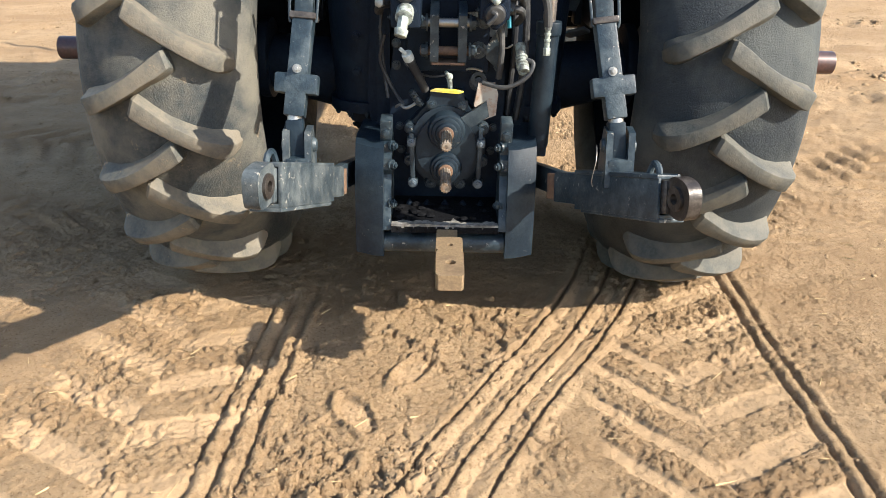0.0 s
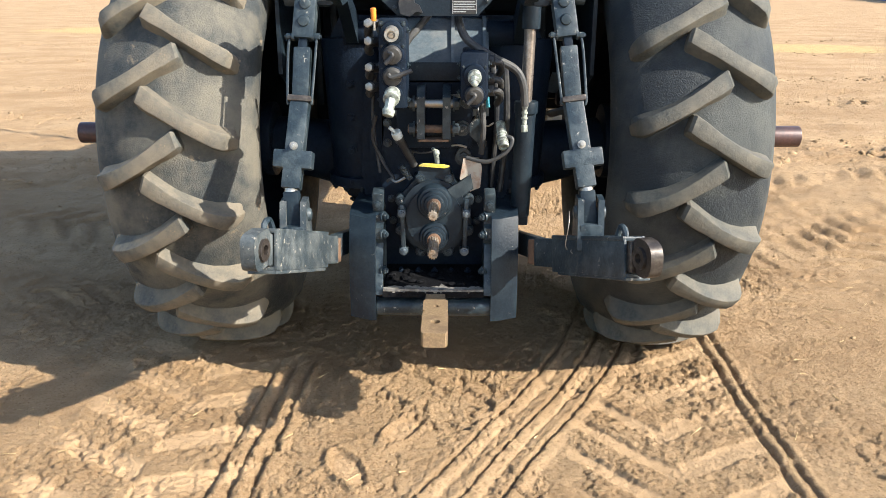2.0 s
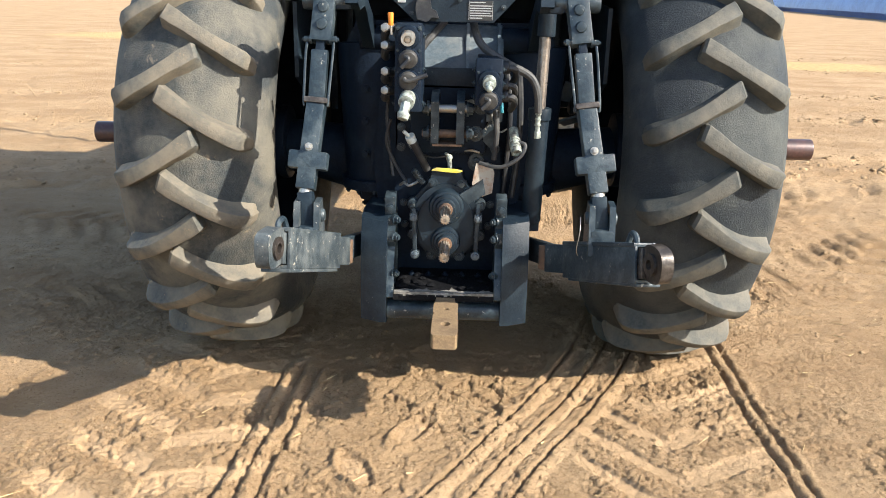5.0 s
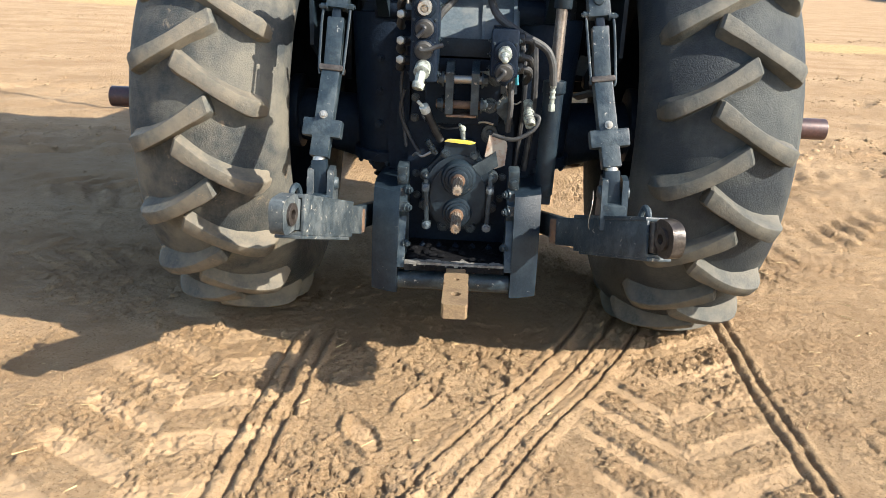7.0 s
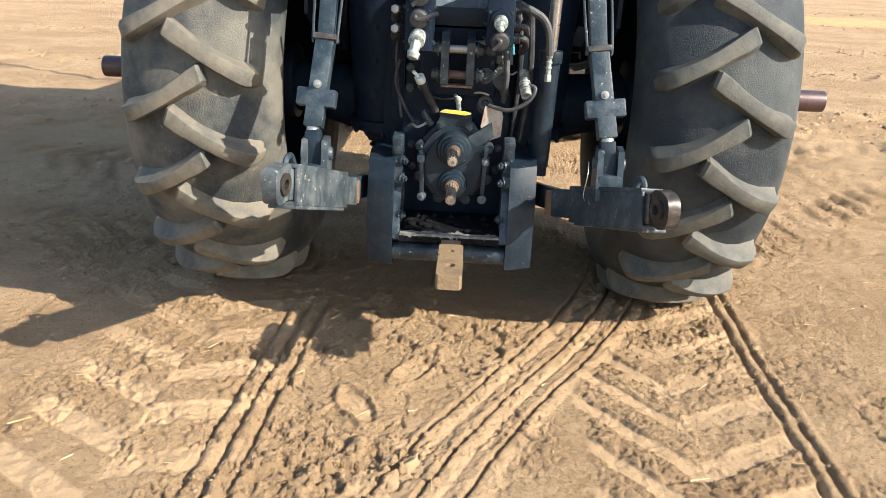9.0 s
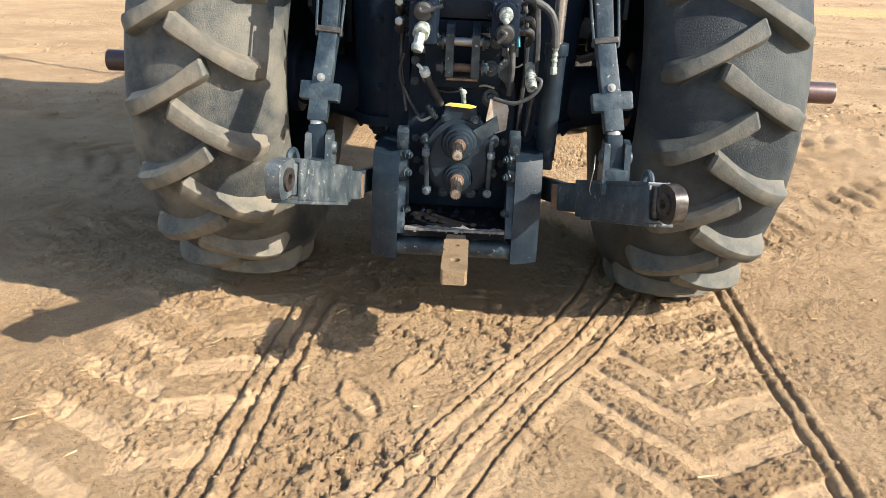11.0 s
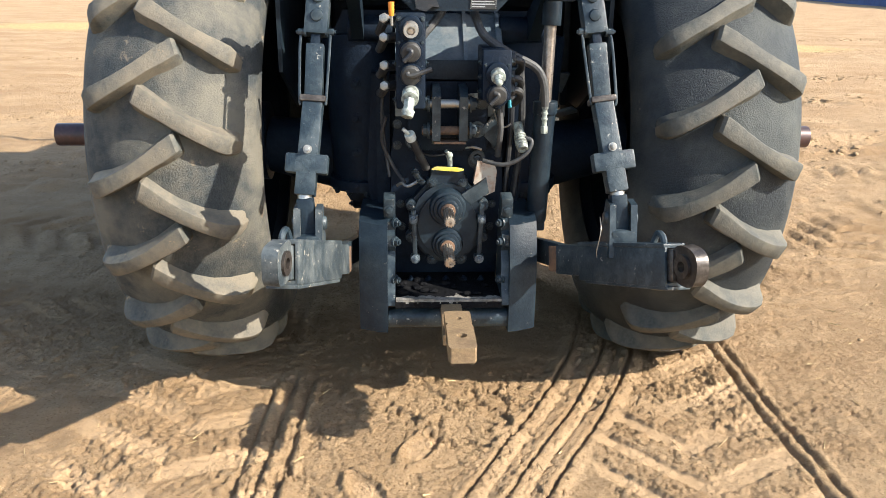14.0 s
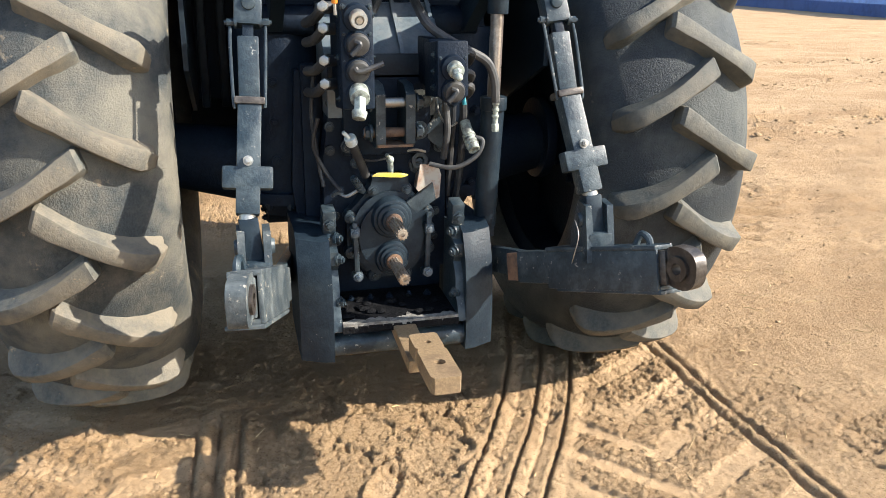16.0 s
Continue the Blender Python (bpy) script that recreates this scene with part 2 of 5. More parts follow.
def tube(bm, pts, r, n=10, steps=6):
    """A round hose or wire along a smooth line through pts."""
    pts = [Vector(p) for p in pts]
    line = []
    for i in range(len(pts) - 1):
        a, b = pts[i], pts[i + 1]
        ta = (pts[i + 1] - pts[max(i - 1, 0)]) / 2
        tb = (pts[min(i + 2, len(pts) - 1)] - pts[i]) / 2
        for k in range(steps):
            u = k / steps
            h = (2 * u**3 - 3 * u**2 + 1, u**3 - 2 * u**2 + u, -2 * u**3 + 3 * u**2, u**3 - u**2)
            line.append(a * h[0] + ta * h[1] + b * h[2] + tb * h[3])
    line.append(pts[-1])
    rings = []
    up = Vector((0.3, 0.9, 0.31)).normalized()
    for i, p in enumerate(line):
        d = (line[min(i + 1, len(line) - 1)] - line[max(i - 1, 0)]).normalized()
        x = up.cross(d).normalized()
        y = d.cross(x)
        up = y
        up = (up - d * up.dot(d)).normalized()
        rings.append([bm.verts.new(p + (x * math.cos(a) + y * math.sin(a)) * r) for a in (2 * math.pi * k / n for k in range(n))])
    for a, b in zip(rings, rings[1:]):
        for k in range(n):
            bm.faces.new((a[k], a[(k + 1) % n], b[(k + 1) % n], b[k]))
    bm.faces.new(rings[0][::-1])
    bm.faces.new(rings[-1])


def prism(bm, poly, axis, a, b, bev=0.003, shift=(0, 0)):
    """A plate: the outline poly (the two other axes in order) drawn out along axis from a to b, its far end moved by shift."""
    def at(u, v, w):
        return {"x": (w, u, v), "y": (u, w, v), "z": (u, v, w)}[axis]
    lo = [bm.verts.new(at(u, v, a)) for u, v in poly]
    hi = [bm.verts.new(at(u + shift[0], v + shift[1], b)) for u, v in poly]
    bm.faces.new(lo)
    bm.faces.new(hi[::-1])
    k = len(poly)
    for i in range(k):
        bm.faces.new((lo[i], hi[i], hi[(i + 1) % k], lo[(i + 1) % k]))
    rounded(bm, lo + hi, bev)


def holed(bm, m, w, h, t, r, n=24, hole=(0, 0), power=8):
    """A block w by h by t with a round hole through its thickness (local z), in the pose m. A low power rounds the outline."""
    rings = []
    for z, inner in ((-t / 2, True), (-t / 2, False), (t / 2, False), (t / 2, True)):
        ring = []
        for k in range(n):
            a = 2 * math.pi * (k + 0.5) / n
            ca, sa = math.cos(a), math.sin(a)
            if inner:
                ring.append(bm.verts.new(m @ Vector((hole[0] + r * ca, hole[1] + r * sa, z))))
            else:
                f = (abs(ca) ** power + abs(sa) ** power) ** (-1 / power)
                ring.append(bm.verts.new(m @ Vector((w / 2 * ca * f, h / 2 * sa * f, z))))
        rings.append(ring)
    for i in range(4):
        a, b = rings[i], rings[(i + 1) % 4]
        for k in range(n):
            bm.faces.new((a[k], a[(k + 1) % n], b[(k + 1) % n], b[k]))


def bolt(bm, p, d=(0, -1, 0), r=0.011, h=0.012):
    p, d = Vector(p), Vector(d).normalized()
    cyl(bm, p - d * 0.004, p + d * 0.003, r * 1.35, n=16)
    cyl(bm, p, p + d * h, r, n=6, bev=0.0015)
    cyl(bm, p + d * h * 0.9, p + d * (h + 0.005), r * 0.55, n=10)


def one_bolt(p, parent, d=(0, -1, 0), r=0.011, h=0.012, material=None, name="bolt", label=""):
    bm = bmesh.new()
    bolt(bm, p, d, r, h)
    return part(name, bm, material or PAINT_WORN, parent, label)


# ---- ground ----
def value_noise(x, y, seed):
    def h(i, j):
        v = np.sin(i * 127.1 + j * 311.7 + seed * 74.7) * 43758.5453
        return v - np.floor(v)
    xi, yi = np.floor(x), np.floor(y)
    fx, fy = x - xi, y - yi
    u, v = fx * fx * fx * (fx * (fx * 6 - 15) + 10), fy * fy * fy * (fy * (fy * 6 - 15) + 10)
    a, b, c, d = h(xi, yi), h(xi + 1, yi), h(xi, yi + 1), h(xi + 1, yi + 1)
    return (a * (1 - u) + b * u) * (1 - v) + (c * (1 - u) + d * u) * v * 1.0


def fbm(x, y, freq, seed, octaves=4, gain=0.55):
    total, amp, norm = 0, 1.0, 0.0
    for k in range(octaves):
        r = 0.6 + k * 0.9
        xr, yr = x * math.cos(r) - y * math.sin(r), x * math.sin(r) + y * math.cos(r)
        total = total + amp * (value_noise(xr * freq + 17.3 * k, yr * freq - 9.1 * k, seed + k) * 2 - 1)
        norm += amp
        amp *= gain
        freq *= 2.03
    return total / norm


def smooth(e0, e1, v):
    t = np.clip((v - e0) / (e1 - e0), 0, 1)
    return t * t * (3 - 2 * t)


def groove(d, width):
    return np.exp(-(d / width) ** 2)


def crust(x, y, freq, seed):
    """Cracked crust: uneven flakes, and how far a place is from the next crack."""
    def h(i, j, k):
        v = np.sin(i * 12.9898 + j * 78.233 + k * 37.719 + seed) * 43758.5453
        return v - np.floor(v)
    gx, gy = x * freq, y * freq
    xi, yi = np.floor(gx), np.floor(gy)
    f1, f2, level = np.full_like(gx, 9.0), np.full_like(gx, 9.0), np.zeros_like(gx)
    for i in (-1, 0, 1):
        for j in (-1, 0, 1):
            cx, cy = xi + i, yi + j
            dx, dy = cx + h(cx, cy, 1) - gx, cy + h(cx, cy, 2) - gy
            d = dx * dx + dy * dy
            tilt = h(cx, cy, 3) + (h(cx, cy, 4) - 0.5) * dx + (h(cx, cy, 5) - 0.5) * dy
            closer = d < f1
            f2 = np.where(closer, f1, np.minimum(f2, d))
            level = np.where(closer, tilt, level)
            f1 = np.where(closer, d, f1)
    return level - 0.5, np.sqrt(f2) - np.sqrt(f1)


def soil_height(x, y, with_packed=False):
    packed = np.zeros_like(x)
    ahead = smooth(-2.7, -1.95, y)
    near = smooth(5.5, 2.5, np.hypot(x, (y + 0.6) * 0.8)) * ahead
    wob = 0.007 * fbm(x, y, 6, 40, 2) + 0.0018 * fbm(x, y, 30, 41, 2)
    z = 0.010 * fbm(x, y, 1.1, 3, 4) + 0.007 * fbm(x, y, 7, 9, 4)
    crumble = fbm(x, y, 30, 21, 4, 0.75)
    wx, wy = x + 0.02 * fbm(x, y, 14, 90, 2), y + 0.02 * fbm(x, y, 14, 91, 2)
    flake, crack = crust(wx, wy, 19, 2.0)
    flake2, crack2 = crust(wx, wy, 42, 7.0)
    z = z + near * 0.006 * crumble
    back = smooth(0.5, -0.2, y)
    loose = smooth(-0.15, 0.3, fbm(x, y, 3.1, 33, 3)) * near
    z = z + loose * (0.009 * flake2 - 0.007 * smooth(0.10, 0.0, crack2) + 0.005 * flake)
    # ruts at the outer edge of the track behind one rear wheel
    for x0, dep, wid in ((1.100, 0.017, 0.0075), (1.152, 0.015, 0.0065)):
        d = x - (x0 + 0.006 * np.sin(y * 3.1) + 0.025 * (y + 0.2) + wob * 0.5)
        z = z - near * back * dep * (0.75 + 0.5 * flake2) * groove(d, wid) + near * back * 0.006 * groove(d - 0.024, 0.012)
    # pressed tread bars, a chevron behind each rear wheel
    for cx, half, amp, slope_in, slope_out, step, off_in, off_out, seed in ((0.77, 0.34, 0.014, -1.15, 0.55, 0.23, 0.6, 0.435, 5), (-0.87, 0.36, 0.0085, -0.62, 0.35, 0.25, 0.236, 0.604, 6)):
        u = x - cx
        inside = smooth(half + 0.02, half - 0.06, np.abs(u + wob))
        rise = np.where(u > 0, slope_out * u, slope_in * u)
        ph = (y - rise + wob * 1.2) / step + np.where(u > 0, off_out, off_in)
        f = np.abs(ph - np.floor(ph) - 0.5) * 2
        bars = smooth(0.46, 0.34, f)
        fade = np.clip(0.7 + 0.6 * fbm(x, y, 2.2, seed + 30, 2), 0.25, 1.2)
        chip = 0.55 if cx < 0 else 1.0
        rough = chip * amp * (0.3 * fbm(x, y, 18, seed, 4, 0.75) + 0.75 * flake2 * fade - 0.8 * fade * smooth(0.13, 0.0, crack2) + 0.3 * flake)
        z = z + near * back * inside * (amp * fade * (0.45 - bars) + rough * (1 - bars))
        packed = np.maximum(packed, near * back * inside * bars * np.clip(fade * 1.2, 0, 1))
    # curved ribbed track of a front wheel
    yy = np.clip(y, -3, 0.5)
    cx = 0.565 + 0.445 * (yy + 0.3) + 0.045 * np.sin((yy + 0.9) * 3.0)
    d = (x - cx) * 0.92 + wob * 0.8
    band = smooth(0.19, 0.15, np.abs(d)) * back
    rib = 0.5 + 0.5 * np.cos(d * 2 * math.pi / 0.115)
    z = z * (1 - 0.6 * near * band) + near * band * (0.008 * rib + rib * (0.0035 * crumble + 0.0045 * flake2))
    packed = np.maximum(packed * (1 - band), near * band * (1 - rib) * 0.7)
    for off, dep in ((-0.118, 0.024), (0.0, 0.022), (0.112, 0.024), (0.055, 0.006), (-0.06, 0.005)):
        z = z - near * back * dep * (0.85 + 0.4 * flake2) * groove(d - off, 0.0062)
    # narrow ruts of the other front wheel
    rear = smooth(-0.25, -0.6, y)
    for x0, dep in ((-0.625, 0.017), (-0.562, 0.019), (-0.497, 0.017)):
        d = x - (x0 + 0.045 * (y + 0.9) + wob * 0.9)
        z = z - near * rear * dep * (0.75 + 0.5 * flake2) * groove(d, 0.0065) + near * rear * (0.008 + 0.006 * crumble) * groove(d - 0.026, 0.015)
    # trampled, crusted soil between the wheel tracks
    patch = smooth(0.52, 0.26, np.hypot((x + 0.12) * 1.05, (y + 0.95) * 0.70) + 0.12 * fbm(x, y, 5, 77, 2))
    lumpy = smooth(-0.1, 0.35, fbm(x, y, 4.3, 51, 2))
    z = z + near * patch * (0.3 + 0.9 * lumpy) * (0.018 * flake - 0.026 * smooth(0.06, 0.0, crack) + 0.006 * flake2 - 0.006 * smooth(0.1, 0.0, crack2) + 0.006 * fbm(x, y, 6, 58, 4, 0.5))
    # thin cracks and lifted chips on the packed soil all round
    thin = smooth(0.05, 0.3, fbm(x, y, 2.1, 52, 3)) * near
    z = z + thin * (0.008 * flake - 0.013 * smooth(0.04, 0.0, crack))
    for px, py, a in ((-0.25, -1.14, 0.5), (-0.09, -0.90, -0.5)):
        u = (x - px) * math.cos(a) + (y - py) * math.sin(a) + wob
        v = -(x - px) * math.sin(a) + (y - py) * math.cos(a)
        q = np.hypot(u / 0.045, v / 0.11)
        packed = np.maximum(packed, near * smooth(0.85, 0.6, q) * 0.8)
        z = z - near * 0.008 * smooth(1.0, 0.75, q) + near * 0.008 * groove(q - 1.15, 0.16) * (1 + flake2)
    # older wheel ruts crossing the yard beyond the tractor
    for a, c0, seed in ((0.17, 3.1, 1), (0.15, 3.6, 2), (0.19, 6.2, 3), (-0.12, 8.6, 4), (0.1, 13.0, 5), (0.12, 17.0, 6)):
        d = y - (c0 + x * a + 0.5 * fbm(x, y, 0.35, 60 + seed, 2))
        side = smooth(1.6, 2.4, np.abs(x))
        z = z + side * groove(d, 0.28) * (0.10 * fbm(x * 0.5, y * 1.4, 4.2, 80 + seed, 4, 0.7) - 0.03 * groove(d - 0.1, 0.05) - 0.03 * groove(d + 0.1, 0.05))
    z = z + smooth(1.8, 3.5, np.hypot(x, y)) * (0.030 * fbm(x, y, 4.5, 95, 5, 0.72) + 0.012 * fbm(x * 0.5, y * 1.3, 9, 96, 3, 0.75)) * smooth(40, 20, np.hypot(x, y)) * ahead
    # older tread prints on both sides of the tractor
    for ox, oy, turn, half, amp, seed in ((2.5, 1.3, 0.75, 0.24, 0.030, 7), (3.6, 2.9, 0.35, 0.26, 0.035, 8), (-2.2, 0.25, 0.2, 0.28, 0.030, 9), (-3.0, 1.5, -0.1, 0.28, 0.034, 10)):
        u = -(x - ox) * math.sin(turn) + (y - oy) * math.cos(turn) + 0.12 * fbm(x, y, 0.8, 100 + seed, 2)
        v = (x - ox) * math.cos(turn) + (y - oy) * math.sin(turn)
        inside = smooth(half + 0.05, half - 0.05, np.abs(u)) * smooth(2.6, 1.2, np.abs(v)) * smooth(1.35, 1.7, np.abs(x))
        ph = (v - 0.6 * np.abs(u)) / 0.2 + np.where(u > 0, 0.5, 0.0)
        bars = smooth(0.6, 0.3, np.abs(ph - np.floor(ph) - 0.5) * 2)
        z = z + inside * amp * (0.4 - bars) * np.clip(0.6 + 1.1 * fbm(x, y, 1.7, 110 + seed, 2), 0, 1.3)
    # soil gives way under the wheels
    for wx in (-0.856, 0.856):
        z = z - 0.006 * smooth(0.36, 0.2, np.hypot((x - wx) * 1.1, y - 0.03))
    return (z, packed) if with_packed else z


def axis_points(lo, hi, step, far, grow_down, grow_up):
    inner = list(np.arange(lo, hi + step / 2, step))
    out, s, p = [], step, hi
    while p < far:
        s = min(s * grow_up, 60)
        p += s
        out.append(p)
    back, s, p = [], step, lo
    while p > -far:
        s = min(s * grow_down, 60)
        p -= s
        back.append(p)
    return np.array(back[::-1] + inner + out)


def build_ground():
    gx, gy = axis_points(-1.75, 1.6, 0.0062, 900, 1.036, 1.030), axis_points(-1.65, 0.25, 0.0062, 900, 1.12, 1.021)
    X, Y = np.meshgrid(gx, gy)
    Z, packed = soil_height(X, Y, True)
    nx, ny = len(gx), len(gy)
    co = np.stack([X, Y, Z], -1).reshape(-1, 3)
    i = (np.arange(ny - 1)[:, None] * nx + np.arange(nx - 1)[None, :]).reshape(-1)
    quads = np.stack([i, i + 1, i + nx + 1, i + nx], -1)
    me = bpy.data.meshes.new("ground")
    me.vertices.add(len(co))
    me.vertices.foreach_set("co", co.astype(np.float32).reshape(-1))
    me.loops.add(quads.size)
    me.loops.foreach_set("vertex_index", quads.astype(np.int32).reshape(-1))
    me.polygons.add(len(quads))
    me.polygons.foreach_set("loop_start", np.arange(0, quads.size, 4, dtype=np.int32))
    me.update(calc_edges=True)
    me.materials.append(SOIL)
    me.polygons.foreach_set("use_smooth", [True] * len(me.polygons))
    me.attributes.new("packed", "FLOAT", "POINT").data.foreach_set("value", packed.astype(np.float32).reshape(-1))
    ob = new("ground", me)
    return tagged(ob, "dry tan sandy soil with tyre tracks and ruts", "ground", kind="structure")


build_ground()

# ---- tractor ----
tractor = new("tractor")
tagged(tractor, "dark blue-black farm tractor with rear hitch, parked on sandy soil", "tractor")
AX_Y, AX_Z, WX = 0.03, 0.82, 0.854


def tyre_mesh(rubber):
    prof = [(-0.205, 0.475), (-0.232, 0.50), (-0.256, 0.55), (-0.267, 0.61), (-0.258, 0.665), (-0.236, 0.70), (-0.20, 0.729), (-0.155, 0.754), (-0.105, 0.775), (-0.05, 0.790), (0, 0.795)]
    prof = prof + [(-x, r) for x, r in prof[-2::-1]]
    inner = [(0.19, 0.50), (0.215, 0.6), (0.17, 0.70), (0, 0.74), (-0.17, 0.70), (-0.215, 0.6), (-0.19, 0.50)]
    ring = prof + inner
    n = 112
    bm = bmesh.new()
    loops = []
    for k in range(n):
        a = 2 * math.pi * k / n
        loops.append([bm.verts.new((x, r * math.cos(a), r * math.sin(a))) for x, r in ring])
    for k in range(n):
        p, q = loops[k], loops[(k + 1) % n]
        for i in range(len(ring)):
            j = (i + 1) % len(ring)
            bm.faces.new((p[i], p[j], q[j], q[i]))
    return finish("tyre", bm, rubber, 50)


def lug_mesh(sign, rubber):
    """One worn tread bar with rounded edges, from its blunt nose near the middle to the shoulder."""
    path = np.array([(-0.064, 0.790, 0.9, 0.019), (-0.061, 0.822, 0.8, 0.023), (-0.053, 0.832, 0.5, 0.026), (-0.02, 0.835, -1.1, 0.026), (0.02, 0.835, -2.9, 0.022), (0.06, 0.833, -4.7, 0.021), (0.10, 0.829, -6.3, 0.021), (0.14, 0.822, -7.7, 0.022), (0.175, 0.811, -8.8, 0.025), (0.20, 0.796, -9.5, 0.026), (0.216, 0.768, -9.9, 0.022), (0.226, 0.728, -10.2, 0.014)])
    section = ((-2.1, 1.0), (-1.5, 0.66), (-1.18, 0.34), (-1.05, 0.10), (-0.96, 0.02), (-0.8, 0.0), (0.8, 0.0), (0.96, 0.02), (1.05, 0.10), (1.18, 0.34), (1.5, 0.66), (2.1, 1.0))
    bm = bmesh.new()
    rings = []
    us = np.linspace(0, len(path) - 1, 23)
    cols = [np.interp(us, np.arange(len(path)), path[:, c]) for c in range(4)]
    for x, r, deg, half in zip(*[c.tolist() for c in cols]):
        base = float(np.interp(x, [-0.07, 0.06, 0.12, 0.17, 0.21, 0.23], [0.755, 0.755, 0.735, 0.712, 0.675, 0.65]))
        ring = []
        for w, drop in section:
            rr = r - drop * (r - base)
            a = radians(deg) + w * half / 0.82
            xx = x + w * half * 0.35
            if x > 0.15 and drop > 0.25:
                xx = min(xx, 0.222)
            ring.append(bm.verts.new((sign * xx, -rr * math.cos(a), rr * math.sin(a))))
        rings.append(ring)
    for p, q in zip(rings, rings[1:]):
        for i in range(len(section) - 1):
            bm.faces.new((p[i], p[i + 1], q[i + 1], q[i]))
    bm.faces.new(rings[0])
    bm.faces.new(rings[-1])
    return finish("lug", bm, rubber, 32)


TYRES = {-1: tyre_mesh(RUBBER), 1: tyre_mesh(RUBBER_SHADED)}
LUGS = {-1: (lug_mesh(1, LUG), lug_mesh(-1, LUG)), 1: (lug_mesh(1, LUG_SHADED), lug_mesh(-1, LUG_SHADED))}
PITCH = 360 / 19


def rear_wheel(side, phase):
    tyre = new("tyre", TYRES[side])
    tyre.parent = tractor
    tyre.matrix_basis = pose(side * WX, AX_Y, AX_Z) @ Matrix.Diagonal((1, 1.018, 1.018, 1))
    tyre["label"] = "dusty ribbed rear tractor tyre" if side < 0 else "ribbed rear tractor tyre with dusty lugs, shade put into its colour"
    for k in range(19):
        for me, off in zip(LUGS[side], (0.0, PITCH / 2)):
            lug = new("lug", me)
            lug.parent = tyre
            lug.matrix_basis = pose(0, 0, 0, -(phase + off + k * PITCH), 0, 0)
    bm = bmesh.new()
    x = side * WX
    for a, b, r0, r1 in ((-0.2, -0.16, 0.50, 0.46), (-0.16, 0.16, 0.455, 0.455), (0.16, 0.2, 0.46, 0.50)):
        m, length = between((x + a, AX_Y, AX_Z), (x + b, AX_Y, AX_Z))
        bmesh.ops.create_cone(bm, cap_ends=False, segments=64, radius1=r0, radius2=r1, depth=length, matrix=m)
    cyl(bm, (x - side * 0.02, AX_Y, AX_Z), (x + side * 0.02, AX_Y, AX_Z), 0.46, n=64)
    rim = part("rim", bm, CAST, tractor, "dark steel wheel rim")
    bm = bmesh.new()
    cyl(bm, (x - side * 0.12, AX_Y, AX_Z), (x + side * 0.12, AX_Y, AX_Z), 0.13, n=32, bev=0.006)
    part("hub", bm, CAST, rim)
    for k in range(8):
        a = 2 * math.pi * k / 8
        one_bolt((x - side * 0.022, AX_Y + 0.19 * math.cos(a), AX_Z + 0.19 * math.sin(a)), rim, (-side, 0, 0), 0.016, 0.02, CAST)
    bm = bmesh.new()
    cyl(bm, (side * 0.6, AX_Y, AX_Z), (side * 1.47, AX_Y, AX_Z), 0.043, n=32, bev=0.004)
    part("axle_shaft", bm, AXLE, tractor, "brown bare steel axle bar")


rear_wheel(-1, -1.3)
rear_wheel(1, 12.1)


